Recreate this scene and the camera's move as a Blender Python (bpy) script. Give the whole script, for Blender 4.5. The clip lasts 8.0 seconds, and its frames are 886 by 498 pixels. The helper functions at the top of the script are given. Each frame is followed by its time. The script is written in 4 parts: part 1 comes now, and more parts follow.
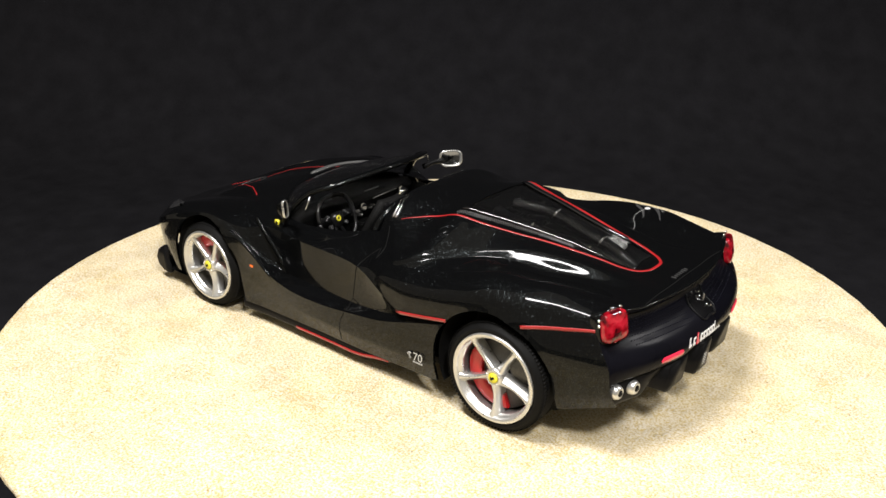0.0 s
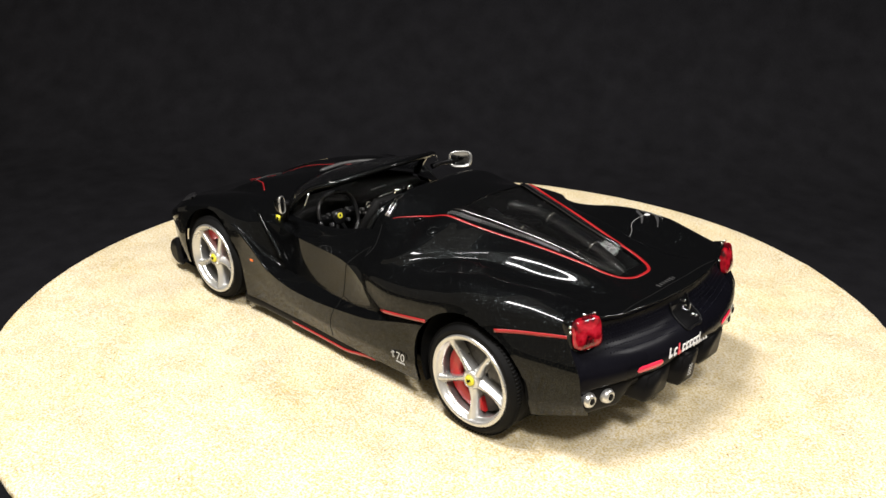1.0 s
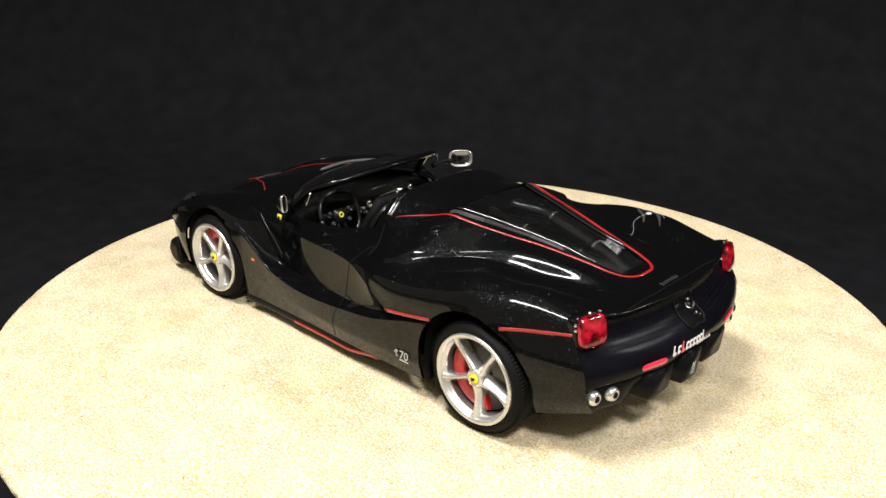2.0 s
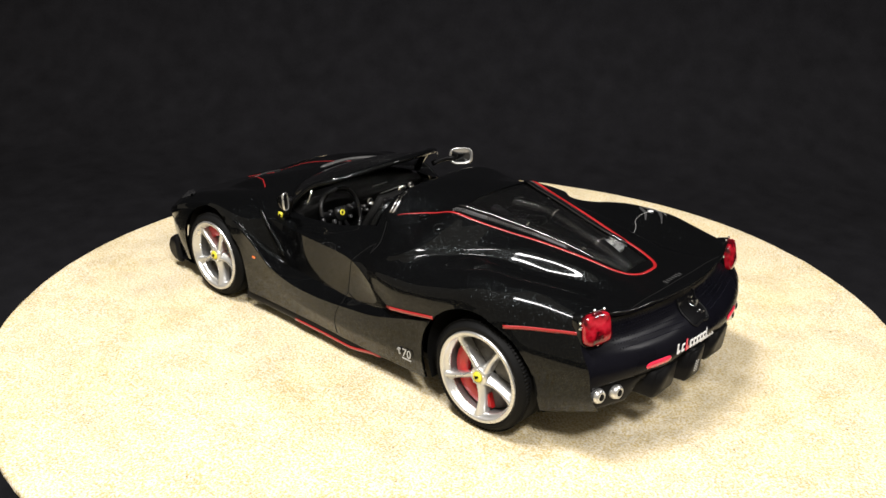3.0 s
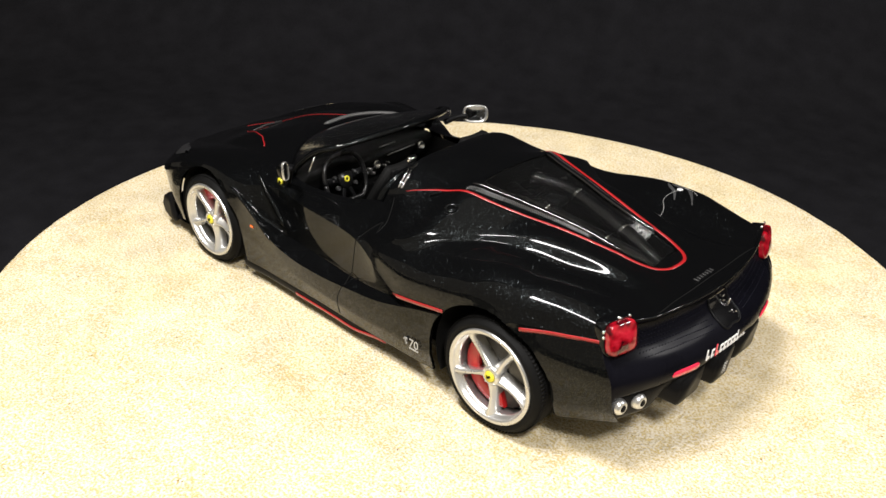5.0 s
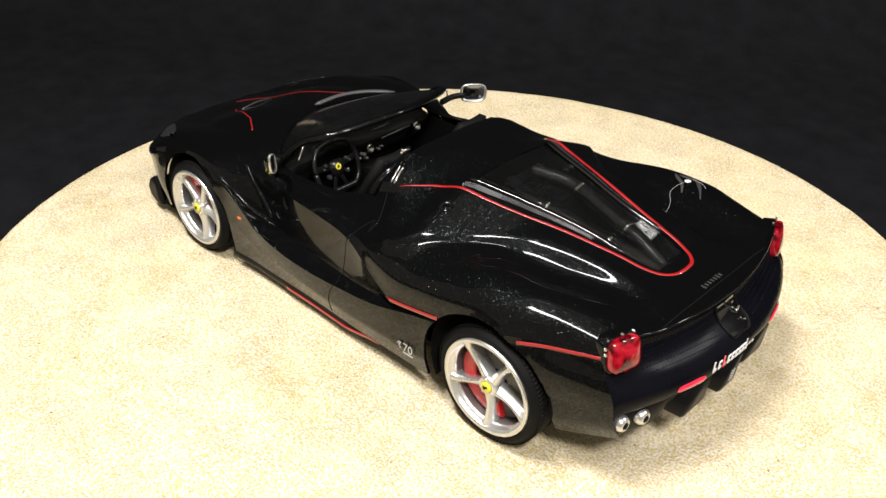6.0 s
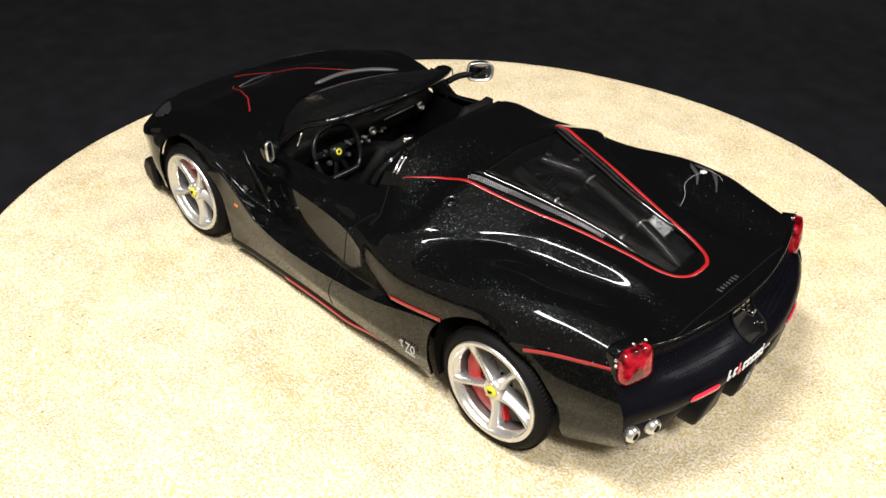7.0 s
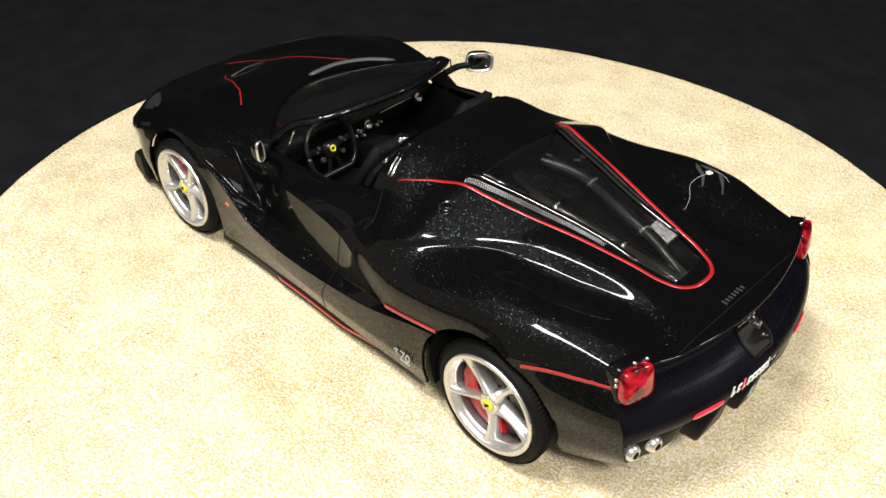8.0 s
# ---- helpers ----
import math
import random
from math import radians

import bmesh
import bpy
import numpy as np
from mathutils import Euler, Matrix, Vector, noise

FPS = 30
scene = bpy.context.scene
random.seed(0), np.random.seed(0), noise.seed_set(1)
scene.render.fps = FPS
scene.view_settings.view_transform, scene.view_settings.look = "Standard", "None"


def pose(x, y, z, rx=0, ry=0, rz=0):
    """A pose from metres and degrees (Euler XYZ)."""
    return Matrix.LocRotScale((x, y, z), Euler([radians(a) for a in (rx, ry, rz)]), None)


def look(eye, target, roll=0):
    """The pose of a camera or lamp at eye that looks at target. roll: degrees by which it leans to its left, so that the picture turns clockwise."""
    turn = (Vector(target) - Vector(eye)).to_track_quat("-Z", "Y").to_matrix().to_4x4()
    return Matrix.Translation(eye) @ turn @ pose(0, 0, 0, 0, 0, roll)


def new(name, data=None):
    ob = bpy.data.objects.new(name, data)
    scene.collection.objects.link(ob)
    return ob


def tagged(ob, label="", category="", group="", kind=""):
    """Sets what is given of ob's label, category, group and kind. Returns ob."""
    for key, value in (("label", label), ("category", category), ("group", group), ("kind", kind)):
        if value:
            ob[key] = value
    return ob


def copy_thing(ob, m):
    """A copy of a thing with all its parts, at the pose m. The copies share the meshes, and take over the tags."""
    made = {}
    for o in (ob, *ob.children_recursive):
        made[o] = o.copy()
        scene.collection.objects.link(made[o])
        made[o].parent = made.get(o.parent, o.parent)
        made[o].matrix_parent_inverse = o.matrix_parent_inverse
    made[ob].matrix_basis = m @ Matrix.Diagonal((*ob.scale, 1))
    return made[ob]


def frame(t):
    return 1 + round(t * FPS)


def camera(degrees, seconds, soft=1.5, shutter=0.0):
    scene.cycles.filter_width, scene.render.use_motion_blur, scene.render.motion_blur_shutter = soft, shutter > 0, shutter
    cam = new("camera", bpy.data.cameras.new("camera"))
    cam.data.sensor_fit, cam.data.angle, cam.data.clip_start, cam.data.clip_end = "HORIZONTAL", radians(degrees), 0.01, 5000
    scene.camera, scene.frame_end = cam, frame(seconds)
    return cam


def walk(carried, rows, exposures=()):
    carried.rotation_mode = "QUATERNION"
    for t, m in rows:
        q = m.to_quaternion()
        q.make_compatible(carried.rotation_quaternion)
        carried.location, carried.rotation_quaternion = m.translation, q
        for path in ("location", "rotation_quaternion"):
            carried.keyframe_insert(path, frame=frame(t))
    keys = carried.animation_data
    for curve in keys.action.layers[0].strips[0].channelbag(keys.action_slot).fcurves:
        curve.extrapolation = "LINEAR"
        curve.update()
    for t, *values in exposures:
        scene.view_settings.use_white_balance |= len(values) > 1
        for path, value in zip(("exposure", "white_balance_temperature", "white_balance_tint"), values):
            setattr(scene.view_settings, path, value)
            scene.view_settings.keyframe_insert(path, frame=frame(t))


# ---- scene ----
cam = camera(50.0, 8.0, soft=1.5)
PATH = [
    (0, (-0.11610, 0.20835, 0.13511), (0.02082, 0.03477, 0.04173), 0.76),
    (0.5, (-0.12725, 0.19857, 0.13525), (0.01895, 0.03277, 0.04179), 0.73),
    (1, (-0.13352, 0.19251, 0.13510), (0.01798, 0.03153, 0.04166), 0.63),
    (1.5, (-0.13286, 0.19352, 0.13480), (0.01806, 0.03184, 0.04161), 0.70),
    (3, (-0.12895, 0.19671, 0.13462), (0.01916, 0.03284, 0.04076), 1.02),
    (3.5, (-0.12915, 0.19450, 0.13433), (0.01973, 0.03223, 0.03892), 1.34),
    (4, (-0.12436, 0.19220, 0.13584), (0.02271, 0.03116, 0.03565), 1.90),
    (4.5, (-0.11664, 0.18620, 0.14011), (0.02783, 0.02793, 0.03205), 2.19),
    (6, (-0.09960, 0.16447, 0.15286), (0.0367, 0.01595, 0.02261), 1.75),
    (6.5, (-0.09481, 0.15908, 0.15474), (0.04004, 0.01433, 0.01886), 1.89),
    (7, (-0.09056, 0.15446, 0.15654), (0.04167, 0.01202, 0.01573), 1.85),
    (7.5, (-0.08503, 0.15021, 0.15876), (0.04388, 0.00917, 0.01354), 1.73),
    (8, (-0.08405, 0.14486, 0.16040), (0.04492, 0.00749, 0.01176), 1.67),
]
walk(cam, [(t, look(eye, target, roll)) for t, eye, target, roll in PATH])

# ---- light ----
world = bpy.data.worlds.new("dark_room")
scene.world = world
world.use_nodes = True
wbg = next(n for n in world.node_tree.nodes if n.type == "BACKGROUND")
wbg.inputs["Color"].default_value = (1.0, 0.89, 0.70, 1)
wbg.inputs["Strength"].default_value = 0.37


def area_lamp(name, eye, target, sx, sy, watts, colour):
    data = bpy.data.lights.new(name, "AREA")
    data.shape, data.size, data.size_y, data.energy, data.color = "RECTANGLE", sx, sy, watts, colour
    ob = new(name, data)
    ob.matrix_world = look(eye, target)
    return tagged(ob, "bright rectangular lamp hanging over the display disc", "lamp", kind="structure")


area_lamp("left_lamp", (0.07, 0.20, 0.53), (0.01, 0.02, 0.0), 0.20, 0.045, 3.7, (1.0, 0.97, 0.95))
area_lamp("rear_left_lamp", (-0.26, 0.25, 0.44), (0.0, 0.0, 0.0), 0.07, 0.07, 2.5, (1.0, 0.97, 0.95))
area_lamp("rear_right_lamp", (-0.33, -0.28, 0.42), (0.0, 0.0, 0.0), 0.07, 0.07, 1.3, (1.0, 0.97, 0.95))

# ---- materials ----


def shader(name):
    m = bpy.data.materials.new(name)
    m.use_nodes = True
    nt = m.node_tree
    return m, nt, next(n for n in nt.nodes if n.type == "BSDF_PRINCIPLED")


def node(nt, kind, links=(), **values):
    n = nt.nodes.new(kind)
    for key, v in values.items():
        if key in n.inputs:
            n.inputs[key].default_value = v
    for key, out in links:
        nt.links.new(out, n.inputs[key])
    return n


def coords(nt):
    return node(nt, "ShaderNodeTexCoord").outputs["Object"]


def ramp(nt, fac, stops):
    r = nt.nodes.new("ShaderNodeValToRGB")
    while len(r.color_ramp.elements) < len(stops):
        r.color_ramp.elements.new(0.5)
    for e, (p, c) in zip(r.color_ramp.elements, stops):
        e.position, e.color = p, (*c, 1)
    nt.links.new(fac, r.inputs["Fac"])
    return r.outputs["Color"]


def plain(name, colour, rough, metal=0.0, grain=2500.0, vary=0.25, bump=0.15, coat=0.0):
    """A surface with fine grain, blotches and uneven gloss."""
    m, nt, b = shader(name)
    at = coords(nt)
    fine = node(nt, "ShaderNodeTexNoise", [("Vector", at)], Scale=grain, Detail=4.0).outputs["Fac"]
    broad = node(nt, "ShaderNodeTexNoise", [("Vector", at)], Scale=grain / 25, Detail=3.0).outputs["Fac"]
    both = node(nt, "ShaderNodeMath", [(0, fine), (1, broad)]).outputs[0]
    half = nt.nodes.new("ShaderNodeMath")
    half.operation, half.inputs[1].default_value = "MULTIPLY", 0.5
    nt.links.new(both, half.inputs[0])
    lo, hi = [c * (1 - vary) for c in colour], [min(1, c * (1 + vary)) for c in colour]
    nt.links.new(ramp(nt, half.outputs[0], [(0.3, lo), (0.7, hi)]), b.inputs["Base Color"])
    rr = ramp(nt, broad, [(0.3, [max(0, rough - 0.06)] * 3), (0.7, [min(1, rough + 0.06)] * 3)])
    nt.links.new(rr, b.inputs["Roughness"])
    b.inputs["Metallic"].default_value = metal
    b.inputs["Coat Weight"].default_value = coat
    b.inputs["Coat Roughness"].default_value = 0.04
    if bump:
        bp = node(nt, "ShaderNodeBump", [("Height", fine)], Strength=bump, Distance=0.0001)
        nt.links.new(bp.outputs["Normal"], b.inputs["Normal"])
    return m


def car_paint():
    """Black lacquer over fine metal flake: flakes tilt the base, the coat stays smooth."""
    m, nt, b = shader("black_flake_paint")
    at = coords(nt)
    cell = node(nt, "ShaderNodeTexVoronoi", [("Vector", at)], Scale=7500.0)
    pick = node(nt, "ShaderNodeTexWhiteNoise", [("Vector", cell.outputs["Color"])])
    sep = node(nt, "ShaderNodeSeparateColor", [("Color", pick.outputs["Color"])])
    b.inputs["Base Color"].default_value = (0.0022, 0.0023, 0.0025, 1)
    shine = ramp(nt, sep.outputs[0], [(0.40, (0.0,) * 3), (0.75, (0.07,) * 3), (1.0, (0.25,) * 3)])
    nt.links.new(shine, b.inputs["Specular IOR Level"])
    b.inputs["Specular Tint"].default_value = (0.80, 0.95, 1.0, 1)
    mid = node(nt, "ShaderNodeVectorMath", [(0, cell.outputs["Color"])])
    mid.operation = "SUBTRACT"
    mid.inputs[1].default_value = (0.5, 0.5, 0.5)
    scl = node(nt, "ShaderNodeVectorMath", [(0, mid.outputs[0])])
    scl.operation = "SCALE"
    lean = node(nt, "ShaderNodeMapRange", [("Value", sep.outputs[1])])
    lean.inputs["To Min"].default_value, lean.inputs["To Max"].default_value = 0.12, 0.92
    nt.links.new(lean.outputs["Result"], scl.inputs["Scale"])
    geo = node(nt, "ShaderNodeNewGeometry")
    add = node(nt, "ShaderNodeVectorMath", [(0, scl.outputs[0]), (1, geo.outputs["Normal"])])
    nor = node(nt, "ShaderNodeVectorMath", [(0, add.outputs[0])])
    nor.operation = "NORMALIZE"
    nt.links.new(nor.outputs[0], b.inputs["Normal"])
    b.inputs["Roughness"].default_value = 0.24
    b.inputs["Coat Weight"].default_value = 1.0
    b.inputs["Coat IOR"].default_value = 1.26
    orange = node(nt, "ShaderNodeTexNoise", [("Vector", at)], Scale=260.0, Detail=2.0)
    wave = node(nt, "ShaderNodeBump", [("Height", orange.outputs["Fac"])], Strength=0.05, Distance=0.0004)
    nt.links.new(wave.outputs["Normal"], b.inputs["Coat Normal"])
    dust = node(nt, "ShaderNodeTexNoise", [("Vector", at)], Scale=900.0, Detail=5.0)
    nt.links.new(ramp(nt, dust.outputs["Fac"], [(0.35, (0.03,) * 3), (0.75, (0.09,) * 3)]), b.inputs["Coat Roughness"])
    return m


def sand_board():
    """Pale yellow gritty plaster: lumps, fine grains, pits and broad warm stains."""
    m, nt, b = shader("sand_board")
    at = coords(nt)
    warp = node(nt, "ShaderNodeTexNoise", [("Vector", at)], Scale=900.0, Detail=2.0)
    shift = node(nt, "ShaderNodeVectorMath", [(0, warp.outputs["Color"])])
    shift.operation = "SCALE"
    shift.inputs["Scale"].default_value = 0.0006
    at2 = node(nt, "ShaderNodeVectorMath", [(0, at), (1, shift.outputs[0])]).outputs[0]
    lumps = node(nt, "ShaderNodeTexNoise", [("Vector", at)], Scale=1700.0, Detail=4.0, Roughness=0.55)
    grains = ramp(nt, lumps.outputs["Fac"], [(0.40, (0.0,) * 3), (0.50, (0.55,) * 3), (0.62, (1.0,) * 3)])
    grit = node(nt, "ShaderNodeTexVoronoi", [("Vector", at2)], Scale=3100.0)
    fine = node(nt, "ShaderNodeTexNoise", [("Vector", at)], Scale=2600.0, Detail=5.0, Roughness=0.6)
    pits = node(nt, "ShaderNodeTexVoronoi", [("Vector", at2)], Scale=330.0)
    broad = node(nt, "ShaderNodeTexNoise", [("Vector", at)], Scale=26.0, Detail=5.0, Roughness=0.6)
    patch = node(nt, "ShaderNodeTexNoise", [("Vector", at)], Scale=90.0, Detail=5.0)
    knobs = node(nt, "ShaderNodeTexNoise", [("Vector", at2)], Scale=620.0, Detail=3.0, Roughness=0.5)
    # shade in the gaps between lumps is put into the colour: darker, more golden
    c1 = ramp(nt, grains, [(0.0, (0.655, 0.505, 0.225)), (0.45, (0.785, 0.68, 0.465)), (1.0, (0.865, 0.795, 0.685))])
    c2 = ramp(nt, broad.outputs["Fac"], [(0.28, (0.94, 0.91, 0.79)), (0.42, (0.975, 0.96, 0.90)), (0.52, (0.97, 0.965, 0.95)), (0.68, (1.0, 1.0, 1.0))])
    few = ramp(nt, patch.outputs["Fac"], [(0.50, (0.0,) * 3), (0.62, (0.05,) * 3)])
    near = node(nt, "ShaderNodeMath", [(0, pits.outputs["Distance"]), (1, few)])
    near.operation = "SUBTRACT"
    c3 = ramp(nt, near.outputs[0], [(0.02, (0.50, 0.43, 0.24)), (0.05, (1.0, 1.0, 1.0))])
    c4 = ramp(nt, fine.outputs["Fac"], [(0.30, (0.91, 0.88, 0.80)), (0.55, (1.0, 1.0, 1.0))])
    last = c1
    for c in (c2, c3, c4):
        mx = node(nt, "ShaderNodeMix", [])
        mx.data_type, mx.blend_type = "RGBA", "MULTIPLY"
        mx.inputs[0].default_value = 1.0
        nt.links.new(last, mx.inputs[6])
        nt.links.new(c, mx.inputs[7])
        last = mx.outputs[2]
    nt.links.new(last, b.inputs["Base Color"])

    def times(x, y):
        n = node(nt, "ShaderNodeMath", [(0, x)])
        n.operation = "MULTIPLY"
        if isinstance(y, float):
            n.inputs[1].default_value = y
        else:
            nt.links.new(y, n.inputs[1])
        return n.outputs[0]

    uneven = ramp(nt, patch.outputs["Fac"], [(0.39, (0.32,) * 3), (0.62, (1.0,) * 3)])
    domes = times(times(grains, 0.8), uneven)
    small = times(grit.outputs["Distance"], -0.35)
    pit = ramp(nt, near.outputs[0], [(0.02, (0.0,) * 3), (0.07, (1.0,) * 3)])
    swell = times(times(knobs.outputs["Fac"], 1.5), uneven)
    base = node(nt, "ShaderNodeMath", [(0, domes), (1, swell)]).outputs[0]
    h = node(nt, "ShaderNodeMath", [(0, base), (1, small)])
    h2 = node(nt, "ShaderNodeMath", [(0, h.outputs[0]), (1, pit)])
    bp = node(nt, "ShaderNodeBump", [("Height", h2.outputs[0])], Strength=0.85, Distance=0.00034)
    nt.links.new(bp.outputs["Normal"], b.inputs["Normal"])
    b.inputs["Roughness"].default_value = 0.45
    b.inputs["Specular IOR Level"].default_value = 0.45
    return m


def clear_red():
    """Red plastic with moulded ribs and darker pockets seen through it."""
    m, nt, b = shader("red_lens")
    at = coords(nt)
    n = node(nt, "ShaderNodeTexNoise", [("Vector", at)], Scale=330.0, Detail=2.0)
    nt.links.new(ramp(nt, n.outputs["Fac"], [(0.36, (0.05, 0.001, 0.003)), (0.5, (0.30, 0.004, 0.012)), (0.66, (0.46, 0.014, 0.03))]), b.inputs["Base Color"])
    cell = node(nt, "ShaderNodeTexVoronoi", [("Vector", at)], Scale=900.0)
    bp = node(nt, "ShaderNodeBump", [("Height", cell.outputs["Distance"])], Strength=0.35, Distance=0.0002)
    nt.links.new(bp.outputs["Normal"], b.inputs["Normal"])
    b.inputs["Roughness"].default_value = 0.12
    b.inputs["Specular IOR Level"].default_value = 0.3
    b.inputs["Coat Weight"].default_value = 0.5
    return m


def tinted():
    m, nt, b = shader("tinted_glass")
    at = coords(nt)
    n = node(nt, "ShaderNodeTexNoise", [("Vector", at)], Scale=400.0, Detail=3.0)
    nt.links.new(ramp(nt, n.outputs["Fac"], [(0.3, (0.02,) * 3), (0.7, (0.05,) * 3)]), b.inputs["Roughness"])
    b.inputs["Base Color"].default_value = (0.75, 0.76, 0.76, 1)
    b.inputs["Transmission Weight"].default_value = 0.997
    b.inputs["IOR"].default_value = 1.45
    return m


PAINT = car_paint()
SAND = sand_board()
CLOTH = plain("black_cloth", (0.0132, 0.0132, 0.0155), 0.95, grain=1400, vary=0.35, bump=0.4)
CLOTH.node_tree.nodes["Principled BSDF"].inputs["Specular IOR Level"].default_value = 0.05
HOSE = plain("hose_rubber", (0.008, 0.008, 0.009), 0.16, grain=2500, vary=0.3, bump=0.06, coat=1.0)
RED = plain("red_stripe", (0.35, 0.012, 0.014), 0.35, grain=3000, vary=0.12, bump=0.05, coat=0.5)
RUBBER = plain("tyre_rubber", (0.006, 0.006, 0.006), 0.6, grain=3500, vary=0.3, bump=0.25)
SILVER = plain("silver_rim", (0.64, 0.64, 0.63), 0.28, metal=0.85, grain=3000, vary=0.1, bump=0.05)
CHROME = plain("chrome", (0.82, 0.82, 0.83), 0.10, metal=1.0, grain=2000, vary=0.06, bump=0.03)
DARKMETAL = plain("brake_metal", (0.16, 0.155, 0.15), 0.45, metal=0.6, grain=4000, vary=0.5, bump=0.25)
CALIPER = plain("caliper_red", (0.50, 0.012, 0.014), 0.4, grain=2500, vary=0.15, coat=0.4)
TRIM = plain("satin_black_plastic", (0.0055, 0.0055, 0.006), 0.34, grain=2600, vary=0.3, bump=0.12)
GLOSS = plain("gloss_black", (0.004, 0.004, 0.0045), 0.12, grain=2500, vary=0.2, bump=0.02, coat=1.0)
GRILLE = plain("rear_grille_plastic", (0.0035, 0.0035, 0.0055), 0.28, grain=2600, vary=0.3, bump=0.1)
MESH = plain("grille_mesh_plastic", (0.0035, 0.0035, 0.008), 0.36, grain=2600, vary=0.3, bump=0.1)
PALEMETAL = plain("pale_cast_metal", (0.82, 0.81, 0.79), 0.25, metal=0.15, grain=1500, vary=0.3, bump=0.5)
MATT = plain("matt_black_plastic", (0.006, 0.006, 0.006), 0.6, grain=2600, vary=0.35, bump=0.25)
YELLOW = plain("yellow_enamel", (0.72, 0.65, 0.04), 0.4, grain=3000, vary=0.15)
WHITE = plain("white_print", (0.75, 0.75, 0.76), 0.5, grain=3000, vary=0.1)
GREYPRINT = plain("grey_print", (0.42, 0.42, 0.41), 0.5, grain=3000, vary=0.15)
GREYDARK = plain("dark_grey_print", (0.05, 0.05, 0.05), 0.4, metal=0.4, grain=3000, vary=0.2)
REDLENS = clear_red()
REFLECTOR = plain("red_reflector", (0.70, 0.015, 0.06), 0.25, grain=3000, vary=0.12, coat=0.8)
ORANGE = plain("orange_marker", (0.75, 0.15, 0.02), 0.3, grain=3000, vary=0.1, coat=0.5)
GLASS = tinted()
VENTMETAL = plain("perforated_metal", (0.30, 0.30, 0.31), 0.28, metal=0.95, grain=3000, vary=0.3, bump=0.1)
HEADLENS = plain("grey_headlight", (0.05, 0.05, 0.052), 0.3, metal=0.4, grain=1500, vary=0.4, bump=0.1, coat=1.0)
LEATHER = plain("steering_leather", (0.008, 0.008, 0.0085), 0.28, grain=2600, vary=0.3, bump=0.2)
BARREL = plain("dull_barrel", (0.30, 0.295, 0.29), 0.38, metal=0.8, grain=3000, vary=0.3, bump=0.15)
SCUFF = plain("dull_scuff", (0.022, 0.022, 0.023), 0.7, grain=2200, vary=0.7, bump=0.5)
WIPER = plain("grey_wiper", (0.06, 0.06, 0.06), 0.4, grain=2500, vary=0.2)

for soft in (TRIM, MATT, MESH, RUBBER):
    soft.node_tree.nodes["Principled BSDF"].inputs["Specular IOR Level"].default_value = 0.08
GRILLE.node_tree.nodes["Principled BSDF"].inputs["Specular IOR Level"].default_value = 0.045

# ---- building helpers ----
K = 1 / 24  # the model's scale; the car below is written in full-size metres


def part(name, bm, material, parent=None, label="", smooth=True, scale=K):
    """Links a bmesh as one mesh object under a thing or a part."""
    bmesh.ops.scale(bm, vec=(scale,) * 3, verts=bm.verts)
    me = bpy.data.meshes.new(name)
    for f in bm.faces:
        f.smooth = smooth
    bm.to_mesh(me)
    bm.free()
    me.materials.append(material)
    ob = new(name, me)
    ob.parent = parent
    return tagged(ob, label) if label else ob


def sm(a, b, x):
    x = min(1.0, max(0.0, (x - a) / (b - a)))
    return x * x * (3 - 2 * x)


def spline(xs, ys, x):
    """Smooth curve through the points (xs, ys) with gentle tangents."""
    n = len(xs)
    x = min(max(x, xs[0]), xs[-1])
    i = min(max(int(np.searchsorted(xs, x)) - 1, 0), n - 2)

    def slope(k):
        if k == 0 or k == n - 1:
            j = min(k, n - 2)
            return (ys[j + 1] - ys[j]) / (xs[j + 1] - xs[j])
        a = (ys[k] - ys[k - 1]) / (xs[k] - xs[k - 1])
        b = (ys[k + 1] - ys[k]) / (xs[k + 1] - xs[k])
        return (a * (xs[k + 1] - xs[k]) + b * (xs[k] - xs[k - 1])) / (xs[k + 1] - xs[k - 1])

    h = xs[i + 1] - xs[i]
    t = (x - xs[i]) / h
    return ((2 * t**3 - 3 * t**2 + 1) * ys[i] + (t**3 - 2 * t**2 + t) * h * slope(i)
            + (3 * t**2 - 2 * t**3) * ys[i + 1] + (t**3 - t**2) * h * slope(i + 1))


def curve_through(points, steps):
    """Points along a chord-length spline through the given points."""
    ds = [0.0]
    for a, b in zip(points, points[1:]):
        ds.append(ds[-1] + max(1e-4, (Vector(b) - Vector(a)).length))
    out = []
    for k, (a, b) in enumerate(zip(ds, ds[1:])):
        for s in range(steps):
            d = a + (b - a) * s / steps
            out.append(tuple(spline(ds, [p[i] for p in points], d) for i in range(len(points[0]))))
    return out + [tuple(points[-1])]


def box(bm, sx, sy, sz, m=Matrix(), bevel=0.0):
    r = bmesh.ops.create_cube(bm, size=1.0, matrix=m @ Matrix.Diagonal((sx, sy, sz, 1)))
    if bevel:
        edges = list({e for v in r["verts"] for e in v.link_edges})
        bmesh.ops.bevel(bm, geom=edges, offset=bevel, segments=2, profile=0.5, affect="EDGES")
    return bm


